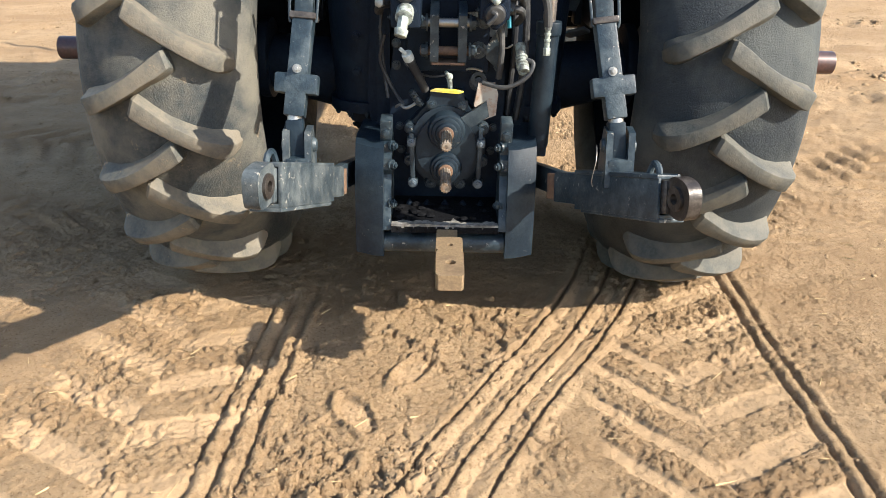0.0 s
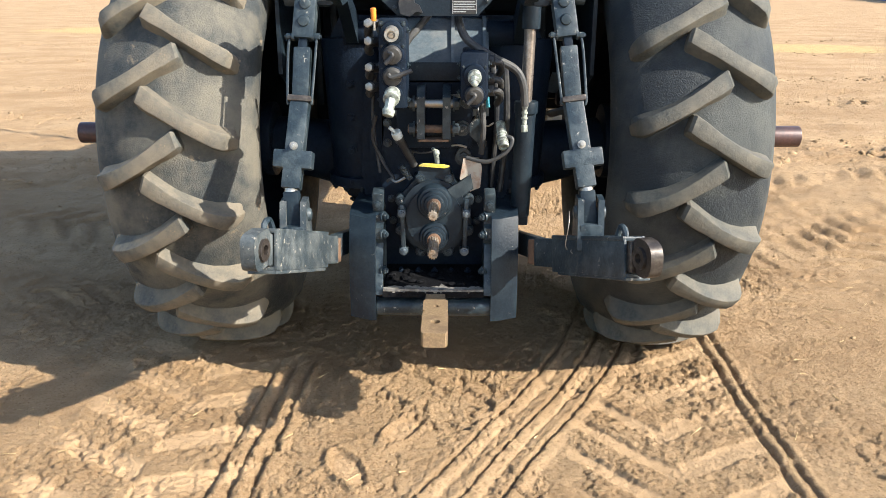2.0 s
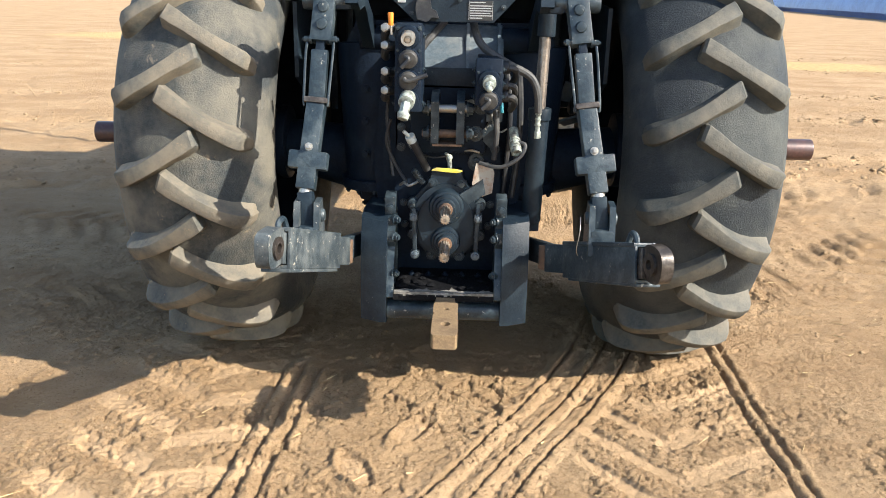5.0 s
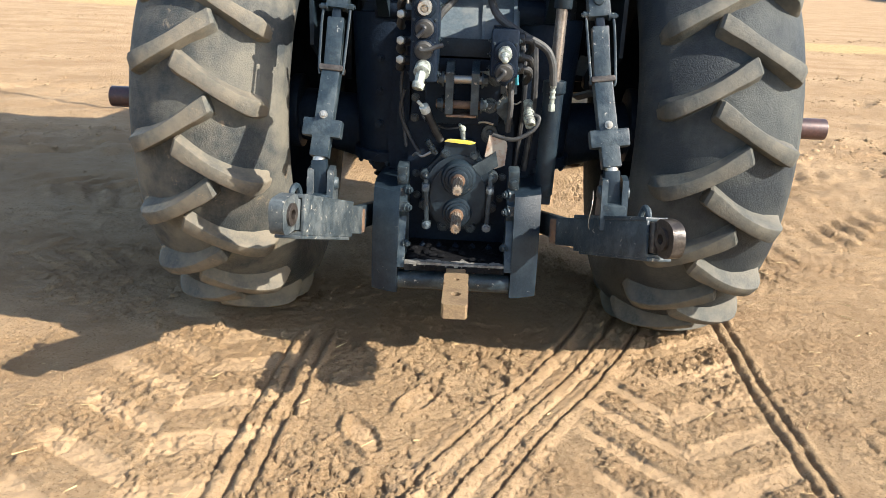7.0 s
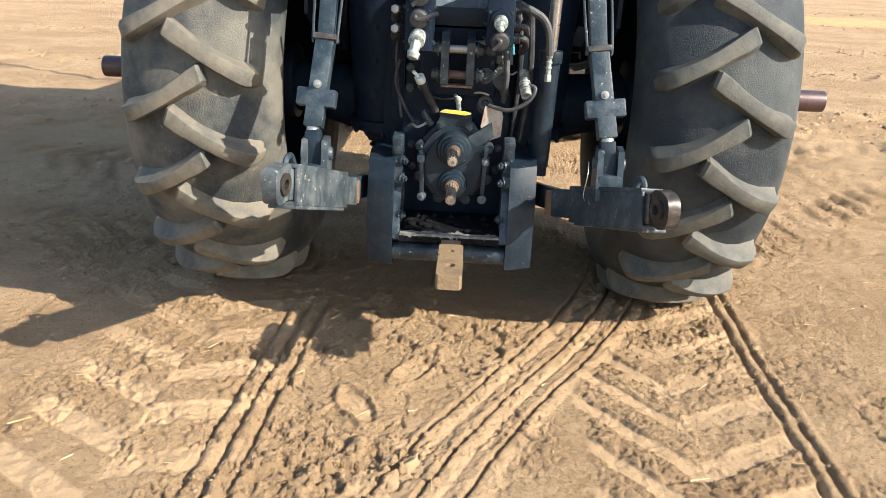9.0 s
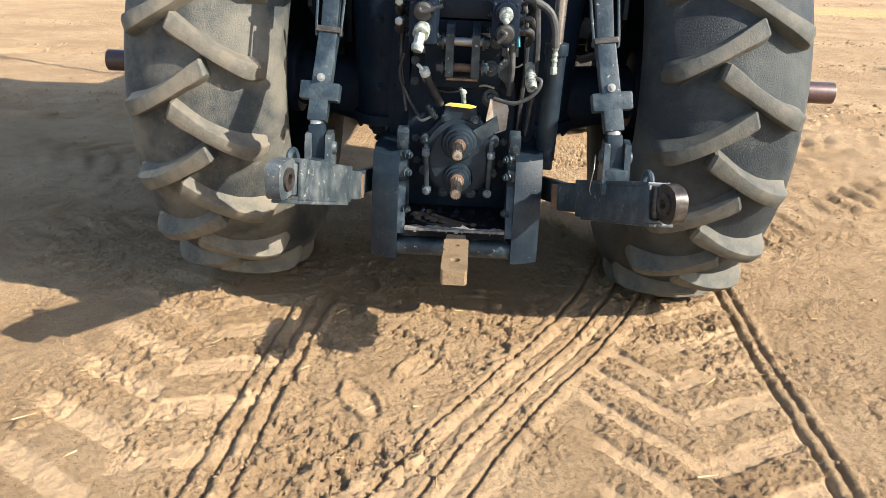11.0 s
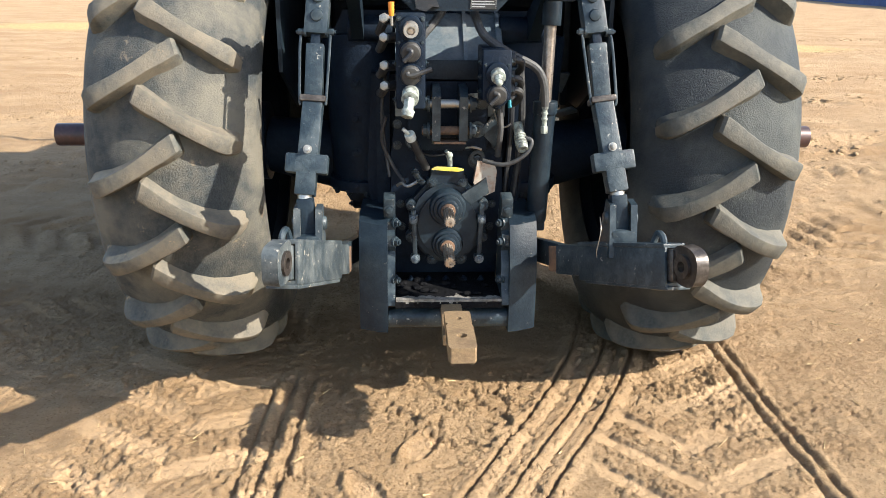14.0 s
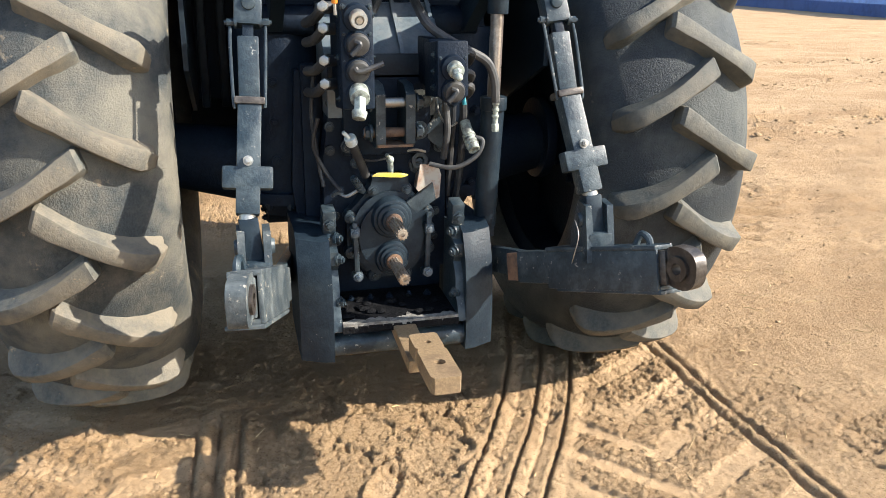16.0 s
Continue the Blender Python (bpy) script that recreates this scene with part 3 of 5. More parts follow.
def housings():
    for s in (-1, 1):
        bm = bmesh.new()
        cyl(bm, (s * 0.26, 0.0, 0.74), (s * 0.34, 0.0, 0.74), 0.2, n=40, bev=0.008)
        cyl(bm, (s * 0.33, 0.0, 0.74), (s * 0.66, 0.02, 0.79), 0.135, 0.105, n=36)
        cyl(bm, (s * 0.66, 0.02, 0.8), (s * 0.70, 0.02, 0.8), 0.15, n=36, bev=0.006)
        h = part("axle_housing", bm, CAST, tractor, "dark axle trumpet housing")
        for k in range(10):
            a = 2 * math.pi * k / 10
            one_bolt((s * 0.34, 0.18 * math.cos(a), 0.74 + 0.18 * math.sin(a)), h, (s, 0, 0), 0.011, 0.012, CAST)
    bm = bmesh.new()
    prism(bm, [(-0.39, 0.72), (-0.34, 0.625), (-0.20, 0.60), (0.20, 0.60), (0.32, 0.625), (0.38, 0.72), (0.39, 1.2), (0.35, 1.30), (-0.35, 1.30), (-0.40, 1.2)], "y", -0.22, 0.30, 0.02)
    prism(bm, [(-0.25, 0.58), (0.25, 0.58), (0.27, 0.75), (0.25, 1.1), (-0.25, 1.1), (-0.27, 0.75)], "y", -0.36, -0.25, 0.015)
    body = part("transmission_housing", bm, CAST, tractor, "greasy black transmission casting")
    for s in (-1, 1):
        bm = bmesh.new()
        cyl(bm, (s * 0.275, -0.18, 0.70), (s * 0.29, -0.16, 1.22), 0.125, 0.145, n=14, bev=0.012)
        bell = part("bell_housing", bm, CAST, body, "rounded blue-black side casting")
        bm = bmesh.new()
        cyl(bm, (s * 0.275, -0.18, 0.675), (s * 0.275, -0.18, 0.715), 0.142, n=28, bev=0.006)
        part("flange", bm, CAST, bell)
        for k in range(5):
            a = radians(-150 + 30 * k)
            one_bolt((s * 0.275 + 0.128 * math.cos(a), -0.18 + 0.128 * math.sin(a), 0.678), bell, (0, 0, -1), 0.011, 0.014, PAINT)
    bm = bmesh.new()
    box(bm, (0, -0.43, 0.47), (0.36, 0.04, 0.16), bev=0.006)
    part("lower_wall", bm, CAST, body)
    # dark walls added below the cab to close bright gaps, with posts and tanks
    bm = bmesh.new()
    box(bm, (0, 0.42, 1.22), (1.16, 0.1, 0.60), bev=0.02)
    bulk = part("gap_wall", bm, CAST, tractor, "dark wall added below the cab to close bright gaps")
    for x in (-0.52, -0.45, 0.44, 0.53):
        bm = bmesh.new()
        box(bm, (x, 0.34, 1.15), (0.03, 0.08, 0.5), bev=0.006)
        part("post", bm, PAINT, bulk)
    for s in (-1, 1):
        # made-up tank blocks: they shade the ground and keep the gap dark
        bm = bmesh.new()
        box(bm, (s * 0.56, 1.05, 0.98 if s > 0 else 0.87), (0.36 if s > 0 else 0.4, 0.6 if s > 0 else 0.85, 0.34 if s > 0 else 0.46), bev=0.06)
        part("shade_tank", bm, CAST, tractor, "dark tank block added to shade the ground and fill the gap")
        bm = bmesh.new()
        prism(bm, [(-0.33, 1.10), (-0.33, 1.36), (0.40, 1.40), (0.40, 0.92), (0.1, 0.92)], "x", s * 0.548, s * 0.562, 0.004)
        part("gap_panel", bm, PAINT, tractor, "dark panel added beside the tyre to close bright gaps")
    # pale bars added where sun falls in patches on the dark parts
    for p, q in (((0.49, 0.1, 1.06), (0.47, 0.15, 0.98)), ((0.52, 0.0, 0.93), (0.45, 0.05, 0.90))):
        bm = bmesh.new()
        bar(bm, p, q, 0.05, 0.012, 0.003)
        part("sun_patch", bm, LIGHT_CAST, tractor, "pale bar standing in for a sunlit patch")
    bm = bmesh.new()
    prism(bm, [(-0.245, 0.52), (-0.245, 0.60), (0.25, 0.60), (0.25, 0.52)], "y", -0.36, 0.25, 0.01)
    part("sump", bm, CAST, tractor)
    bm = bmesh.new()
    box(bm, (0, 0.65, 0.75), (0.46, 1.0, 0.42), bev=0.05)
    box(bm, (0, 2.05, 0.86), (0.24, 1.9, 0.40), bev=0.05)
    part("frame_rail", bm, CAST, tractor, "dark underside of the chassis")
    # rear face with the power take-off
    bm = bmesh.new()
    prism(bm, [(-0.19, 0.50), (0.19, 0.50), (0.185, 0.86), (0.15, 1.10), (-0.15, 1.10), (-0.185, 0.86)], "y", -0.47, -0.34, 0.01)
    part("rear_cover", bm, CAST, body, "black rear transmission cover")
    pto = bmesh.new()
    def dish(r, lift=0.0, sides=16, turn=0.5, zs=1.12):
        return [(r * math.cos(2 * math.pi * (k + turn) / sides), 0.636 + lift + zs * r * math.sin(2 * math.pi * (k + turn) / sides)) for k in range(sides)]
    prism(pto, dish(0.138, 0, 8), "y", -0.525, -0.44, 0.012)
    prism(pto, dish(0.118, 0, 24), "y", -0.548, -0.52, 0.008)
    prism(pto, dish(0.098, -0.004, 24), "y", -0.562, -0.545, 0.006)
    prism(pto, [(-0.062, 0.76), (0.062, 0.76), (0.052, 0.81), (-0.052, 0.81)], "y", -0.54, -0.45, 0.008)
    cover = part("pto_housing", pto, PAINT, tractor, "dark painted power take-off housing")
    for z, r, tip in ((0.690, 0.066, -0.715), (0.566, 0.057, -0.742)):
        bm = bmesh.new()
        cyl(bm, (0, -0.545, z), (0, -0.578, z), r, r * 0.86, n=36, bev=0.005)
        cyl(bm, (0, -0.576, z), (0, -0.590, z), r * 0.74, r * 0.70, n=32, bev=0.004)
        cyl(bm, (0, -0.588, z), (0, -0.600, z), r * 0.56, r * 0.5, n=32, bev=0.003)
        part("boss", bm, PAINT, cover)
        bm = bmesh.new()
        cyl(bm, (0, -0.598, z), (0, -0.608, z), 0.024, n=24, bev=0.002)
        part("seal", bm, RUST, cover, "brown shaft seal")
        bm = bmesh.new()
        star = []
        for k in range(24):
            for w in (-0.32, 0.32):
                r2 = 0.0178 if k % 2 else 0.0148
                a = 2 * math.pi * (k + w) / 24
                star.append((r2 * math.cos(a), z + r2 * math.sin(a)))
        prism(bm, star, "y", -0.58, tip, 0, shift=(0, -0.005))
        holed(bm, pose(0, tip - 0.002, z - 0.005, 90, 0, 0), 0.027, 0.027, 0.004, 0.006, n=20, power=2)
        part("splined_shaft", bm, SPLINE, cover, "bare splined drive shaft")
    for k in range(8):
        a = radians(22.5 + 45 * k)
        x, z = 0.128 * math.cos(a), 0.636 + 1.12 * 0.128 * math.sin(a)
        bm = bmesh.new()
        cyl(bm, (x, -0.50, z), (x, -0.541, z), 0.021, 0.019, n=18, bev=0.004)
        foot = part("bolt_boss", bm, PAINT_WORN if k in (0, 3, 4, 7) else PAINT, cover, "worn round bolt boss")
        one_bolt((x, -0.541, z), foot, r=0.0105, material=PAINT_WORN)
    for s in (-1, 1):
        bm = bmesh.new()
        top = 0.705 if s > 0 else 0.685
        bar(bm, (s * 0.112, -0.572, top), (s * 0.106, -0.572, 0.515), 0.015, 0.013, 0.003)
        box(bm, (s * 0.112, -0.568, 0.655), (0.028, 0.03, 0.03), bev=0.004)
        box(bm, (s * 0.106, -0.568, 0.52), (0.032, 0.034, 0.02), bev=0.005)
        stay = part("guard_stay", bm, PAINT_WORN, cover, "worn grey guard bracket")
        one_bolt((s * 0.112, -0.582, 0.655), stay, r=0.010, material=LIGHT_CAST)
        one_bolt((s * 0.106, -0.585, 0.52), stay, r=0.011, material=LIGHT_CAST)
    bm = bmesh.new()
    prism(bm, [(0.045, 0.735), (0.125, 0.79), (0.135, 0.74), (0.075, 0.70)], "y", -0.562, -0.55, 0.003)
    part("bracket", bm, PAINT_WORN, cover, "worn grey bracket")
    bm = bmesh.new()
    prism(bm, [(0.088, 0.76), (0.125, 0.715), (0.16, 0.73), (0.165, 0.80), (0.155, 0.83), (0.10, 0.835)], "y", -0.505, -0.465, 0.008)
    part("bare_patch", bm, TANPATCH, cover, "chipped primer-coloured casting edge")
    # yellow tag and grease nipple
    bm = bmesh.new()
    prism(bm, [(-0.055, 0.815), (-0.01, 0.811), (0.035, 0.808), (0.05, 0.812), (0.03, 0.817), (-0.04, 0.821)], "y", -0.55, -0.546, 0.0008, shift=(0.004, 0.004))
    part("tag", bm, YELLOW, tractor, "torn yellow plastic tag")
    bm = bmesh.new()
    cyl(bm, (0.012, -0.50, 0.80), (0.006, -0.515, 0.85), 0.009, n=14)
    ball(bm, (0.006, -0.515, 0.855), 0.012)
    cyl(bm, (0.006, -0.515, 0.856), (-0.006, -0.525, 0.872), 0.006, n=10)
    part("breather", bm, CREAM, tractor, "small pale breather fitting")


housings()


def hanger():
    """Side plates, tray, cross bar and drawbar under the power take-off."""
    for s in (-1, 1):
        bm = bmesh.new()
        inner = [(-0.60, 0.672), (-0.645, 0.655), (-0.68, 0.58), (-0.697, 0.50), (-0.702, 0.40), (-0.698, 0.305), (-0.60, 0.295), (-0.35, 0.32), (-0.32, 0.66)]
        k = len(inner)
        lo = [bm.verts.new((s * 0.196, y, z)) for y, z in inner]
        mid = [bm.verts.new((s * 0.225, y + 0.004, z)) for y, z in inner]
        hi = [bm.verts.new((s * 0.288, min(y + 0.035, -0.3) if i < 7 else y, z + (0.004 if i < 2 else 0))) for i, (y, z) in enumerate(inner)]
        bm.faces.new(lo)
        bm.faces.new(hi[::-1])
        for a, b in ((lo, mid), (mid, hi)):
            for i in range(k):
                bm.faces.new((a[i], b[i], b[(i + 1) % k], a[(i + 1) % k]))
        rounded(bm, lo + hi, 0.009)
        plate = part("hanger_plate", bm, PAINT, tractor, "thick dark-painted drawbar hanger plate")
        bm = bmesh.new()
        prof = [(-0.60, 0.672), (-0.622, 0.66), (-0.622, 0.632), (-0.648, 0.622), (-0.650, 0.585), (-0.632, 0.565), (-0.66, 0.53), (-0.668, 0.47), (-0.69, 0.44), (-0.70, 0.40), (-0.52, 0.40), (-0.52, 0.672)]
        prism(bm, prof, "x", s * 0.172, s * 0.197, 0.003)
        part("inner_flange", bm, PAINT_WORN, plate, "worn inner flange with bare edges")
        for y, z in ((-0.628, 0.655), (-0.655, 0.60), (-0.67, 0.475)):
            one_bolt((s * 0.172, y + 0.012, z), plate, (-s, -0.6, 0), 0.013, 0.014, PAINT_WORN)
        bm = bmesh.new()
        box(bm, (s * 0.19, -0.585, 0.705), (0.038, 0.06, 0.07), (8, 0, 0), 0.005)
        ear = part("ear_bracket", bm, PAINT_WORN, plate, "bolted lug bracket on the plate's top")
        one_bolt((s * 0.19, -0.615, 0.695), ear, r=0.014, material=PAINT_WORN)
    bm = bmesh.new()
    prism(bm, [(-0.706, 0.394), (-0.706, 0.415), (-0.69, 0.418), (-0.45, 0.425), (-0.45, 0.394)], "x", -0.172, 0.172, 0.003)
    tray = part("tray", bm, GREASE, tractor, "greasy black hitch tray with scraped edge")
    # uneven crust scraped bare along the front lip, and lumps of dirt behind it
    for x0, x1, deep in ((-0.17, -0.095, 0.026), (-0.10, -0.045, 0.040), (-0.05, 0.02, 0.024), (0.0, 0.055, 0.045), (0.05, 0.125, 0.022), (0.12, 0.171, 0.03)):
        bm = bmesh.new()
        front = [(x0 + (x1 - x0) * k / 6, -0.707 + 0.003 * random.random()) for k in range(7)]
        rear = [(x1 - (x1 - x0) * k / 6, -0.69 + deep * (0.25 + 0.75 * random.random()) * math.sin(math.pi * (k + 0.6) / 7.2)) for k in range(7)]
        prism(bm, front + rear, "z", 0.410, 0.4215 + 0.003 * random.random(), 0.001)
        part("scrape", bm, CRUST, tray, "bare scraped metal")
    bm = bmesh.new()
    for k in range(26):
        ball(bm, (random.uniform(-0.16, 0.16), random.uniform(-0.66, -0.5), 0.424), random.uniform(0.006, 0.018), (1.3, 1, 0.6), 8)
    part("dirt", bm, GREASE, tray, "lumps of black greasy dirt")["kind"] = "stuff"
    for x in (-0.12, -0.06, 0.0, 0.06, 0.12):
        one_bolt((x, -0.52, 0.425), tray, (0, 0, 1), 0.009, 0.008, CAST)
    bm = bmesh.new()
    cyl(bm, (-0.196, -0.66, 0.345), (0.196, -0.66, 0.345), 0.034, n=28, bev=0.004)
    part("cross_bar", bm, PAINT_WORN, tractor, "worn round cross bar")
    bm = bmesh.new()
    box(bm, (0.010, -0.60, 0.392), (0.066, 0.66, 0.036), (1.5, 0, -1), 0.004)
    drawbar = part("drawbar", bm, DRAW, tractor, "bare worn steel drawbar")
    bm = bmesh.new()
    holed(bm, pose(0.0145, -1.075, 0.444), 0.077, 0.17, 0.044, 0.015, n=32, hole=(0.002, 0.0), power=14)
    holed(bm, pose(0.0135, -0.945, 0.4435), 0.0765, 0.092, 0.0435, 0.009, n=32, hole=(0.002, -0.01), power=14)
    part("drawbar_end", bm, DRAW, drawbar, "pale rusty block with two pin holes")


hanger()


def lower_link(s, root, knee, eye):
    root, knee, eye = Vector(root), Vector(knee), Vector(eye)
    d = (eye - knee).normalized()
    side = Vector((0, 0, 1)).cross(d).normalized()
    up = d.cross(side)
    bm = bmesh.new()
    bar(bm, root, knee + d * 0.1, 0.03, 0.080, 0.004)
    link = part("lower_link", bm, PAINT_WORN, tractor, "dark worn lower hitch arm")
    # box sleeve with four plates, open at its end
    skin = SCUFF if s < 0 else PAINT_WORN
    bm = bmesh.new()
    bar(bm, knee + d * 0.045, knee + d * 0.30, 0.054, 0.092, 0.006)
    sleeve = part("sleeve", bm, skin, link, "scuffed box-section arm sleeve")
    a, b = knee + d * 0.17, eye - d * 0.052
    for name, off, w, h in (("side_plate", side * 0.031, 0.010, 0.108), ("side_plate", side * -0.031, 0.010, 0.108), ("top_plate", up * 0.051, 0.066, 0.012), ("lower_plate", up * -0.051, 0.066, 0.012)):
        bm = bmesh.new()
        bar(bm, a + off, b + off, w, h, 0.003)
        part(name, bm, skin, sleeve)
    bm = bmesh.new()
    bar(bm, knee + d * 0.20 - up * 0.061, eye - d * 0.045 - up * 0.061, 0.084, 0.010, 0.003)
    part("bottom_plate", bm, SCUFF if s < 0 else PAINT_WORN, sleeve, "worn welded bottom plate")
    bm = bmesh.new()
    bar(bm, knee - d * 0.002, knee + d * 0.05, 0.040, 0.080, 0.002)
    part("slide_end", bm, RUST, link, "rusty sliding bar end")
    # ball end, sliding inside the sleeve
    yaw = math.atan2(d.x, -d.y) * (0.9 if s < 0 else 0.62)
    m = Matrix.Translation(eye) @ Matrix.Rotation(yaw, 4, "Z") @ pose(0, 0, 0, 0, 90, 0)
    bm = bmesh.new()
    holed(bm, m, 0.100 if s < 0 else 0.104, 0.108, 0.04 if s < 0 else 0.036, 0.031, n=36, power=4 if s < 0 else 2.6)
    bmesh.ops.bevel(bm, geom=[e for e in bm.edges if len(e.link_faces) == 2 and e.calc_face_angle(0) > 1.2], offset=0.009, segments=3, profile=0.5, affect="EDGES")
    bar(bm, eye - d * 0.13, eye - d * 0.035, 0.046, 0.086, 0.005)
    end = part("link_end", bm, SCUFF if s < 0 else BALL, link, "brown worn ball-joint end")
    bm = bmesh.new()
    holed(bm, m, 0.062, 0.062, 0.054, 0.0145, n=28, power=2)
    bmesh.ops.bevel(bm, geom=[e for e in bm.edges if len(e.link_faces) == 2 and e.calc_face_angle(0) > 1.2], offset=0.006, segments=3, profile=0.5, affect="EDGES")
    part("ball", bm, BALL, end, "worn steel ball with pin hole")
    # latch on top
    bm = bmesh.new()
    o = eye - d * 0.17 + Vector((0, 0, 0.05))
    tube(bm, [o + Vector((s * 0.02, 0.0, 0)), o + Vector((s * 0.028, -0.01, 0.04)), o + Vector((s * 0.035, -0.04, 0.035)), o + Vector((s * 0.036, -0.05, 0.004))], 0.009, 8, 5)
    part("latch", bm, PAINT_WORN, link, "curved release latch")
    return link


lower_link(-1, (-0.27, -0.22, 0.47), (-0.33, -0.68, 0.555), (-0.448, -1.265, 0.748))
lower_link(1, (0.27, -0.22, 0.46), (0.335, -0.70, 0.56), (0.588, -1.20, 0.712))


def lift_rod(s, pin, low, collar, top):
    pin, low, collar, top = Vector(pin), Vector(low), Vector(collar), Vector(top)
    up = (top - low).normalized()
    bm = bmesh.new()
    bar(bm, low, collar, 0.056, 0.05, 0.005)
    rod = part("lift_rod", bm, PAINT_WORN, tractor, "dark scuffed adjustable lift rod")
    bm = bmesh.new()
    c = low + up * 0.088
    y = Vector((0, -1, 0))
    bar(bm, c - up * 0.027, c + up * 0.027, 0.118, 0.046, 0.007)
    part("crank_lug", bm, PAINT_WORN, rod, "cross-shaped turning lug")
    one_bolt(low + up * 0.135 + Vector((0, -0.024, 0)), rod, (0, -1, 0.25), 0.009, 0.014, STEEL)
    bm = bmesh.new()
    bar(bm, collar - up * 0.008, collar + up * 0.010, 0.072, 0.062, 0.005)
    part("collar", bm, BALL, rod, "rusty stop collar")
    bm = bmesh.new()
    bar(bm, collar, top - up * 0.11, 0.050, 0.034, 0.004)
    part("inner_bar", bm, PAINT_WORN, rod)
    bm = bmesh.new()
    bar(bm, top - up * 0.13, top - up * 0.055, 0.026, 0.03, 0.003)
    part("screw", bm, CAST, rod)
    for k in (-1, 1):
        bm = bmesh.new()
        o = top - up * 0.075
        tube(bm, [o + Vector((k * 0.040, -0.012, 0)), o - up * 0.05 + Vector((k * 0.041, -0.012, 0)), collar + Vector((k * 0.037, -0.015, 0.012)), collar + Vector((k * 0.034, -0.02, -0.01))], 0.0042, 8, 4)
        part("guide_wire", bm, PAINT_WORN, rod, "thin bent steel guide rod")
        one_bolt(o + Vector((k * 0.03, -0.012, 0)), rod, (k, 0, 0), 0.010, 0.02, PAINT_WORN)
    bm = bmesh.new()
    bar(bm, top - up * 0.085, top + up * 0.06, 0.066, 0.05, 0.007)
    clevis = part("clevis", bm, PAINT_WORN, rod, "dark upper clevis block")
    for dz in (-0.028, 0.025):
        bm = bmesh.new()
        cyl(bm, top + up * dz + Vector((0, -0.02, 0)), top + up * dz + Vector((0, -0.036, 0.002)), 0.019, 0.015, n=20, bev=0.003)
        part("bolt", bm, PAINT_WORN, clevis)
    bm = bmesh.new()
    c = top + up * 0.045
    cyl(bm, c + Vector((-0.07, 0.01, 0)), c + Vector((0.07, 0.01, 0)), 0.028, n=24, bev=0.006)
    part("pin", bm, PAINT_WORN, clevis, "thick cross pin")
    # lower fork
    bm = bmesh.new()
    bar(bm, pin + Vector((0, -0.008, -0.04)), low - up * 0.006, 0.046, 0.046, 0.006)
    part("fork_block", bm, PAINT, rod)
    bm = bmesh.new()
    box(bm, pin + Vector((0, -0.005, -0.075)), (0.066, 0.10, 0.10), bev=0.008)
    part("fork_base", bm, PAINT_WORN, rod)
    bm = bmesh.new()
    cyl(bm, low - up * 0.02, low + up * 0.01, 0.02, n=20)
    part("rod_thread", bm, STEEL, rod, "bare threaded neck")
    for k in (-1, 1):
        bm = bmesh.new()
        f = pin + Vector((k * 0.030, 0, 0))
        prism(bm, [(f.y - 0.03, f.z + 0.045), (f.y + 0.02, f.z + 0.05), (f.y + 0.05, f.z - 0.05), (f.y + 0.045, f.z - 0.11), (f.y - 0.065, f.z - 0.10), (f.y - 0.05, f.z - 0.03)], "x", f.x - 0.010, f.x + 0.008, 0.003)
        part("fork_cheek", bm, SCUFF if s < 0 else PAINT_WORN, rod)
        bm = bmesh.new()
        cyl(bm, (f.x + k * 0.004, f.y, f.z), (f.x + k * 0.018, f.y, f.z), 0.023, 0.017, n=20, bev=0.003)
        part("pin_head", bm, PAINT_WORN, rod)
    return rod


lift_rod(-1, (-0.407, -0.93, 0.749), (-0.418, -0.92, 0.825), (-0.395, -0.82, 1.075), (-0.381, -0.74, 1.328))
lift_rod(1, (0.473, -0.93, 0.763), (0.461, -0.92, 0.835), (0.422, -0.82, 1.078), (0.392, -0.74, 1.335))


def lift_arms():
    for s in (-1, 1):
        bm = bmesh.new()
        cyl(bm, (s * 0.18, -0.28, 1.24), (s * 0.33, -0.28, 1.24), 0.045, n=28, bev=0.005)
        part("rock_shaft", bm, CAST, tractor, "dark lift cross shaft end")
    for s in (-1, 1):
        bm = bmesh.new()
        prism(bm, [(-0.22, 1.24), (-0.27, 1.29), (-0.60, 1.41), (-0.74, 1.405), (-0.755, 1.365), (-0.70, 1.345), (-0.58, 1.355), (-0.33, 1.21), (-0.26, 1.20)], "x", s * 0.275, s * 0.315, 0.006, shift=(0, 0))
        box(bm, (s * 0.325, -0.71, 1.375), (0.05, 0.06, 0.06), bev=0.01)
        part("lift_arm", bm, PAINT, tractor, "dark upper lift arm")


lift_arms()


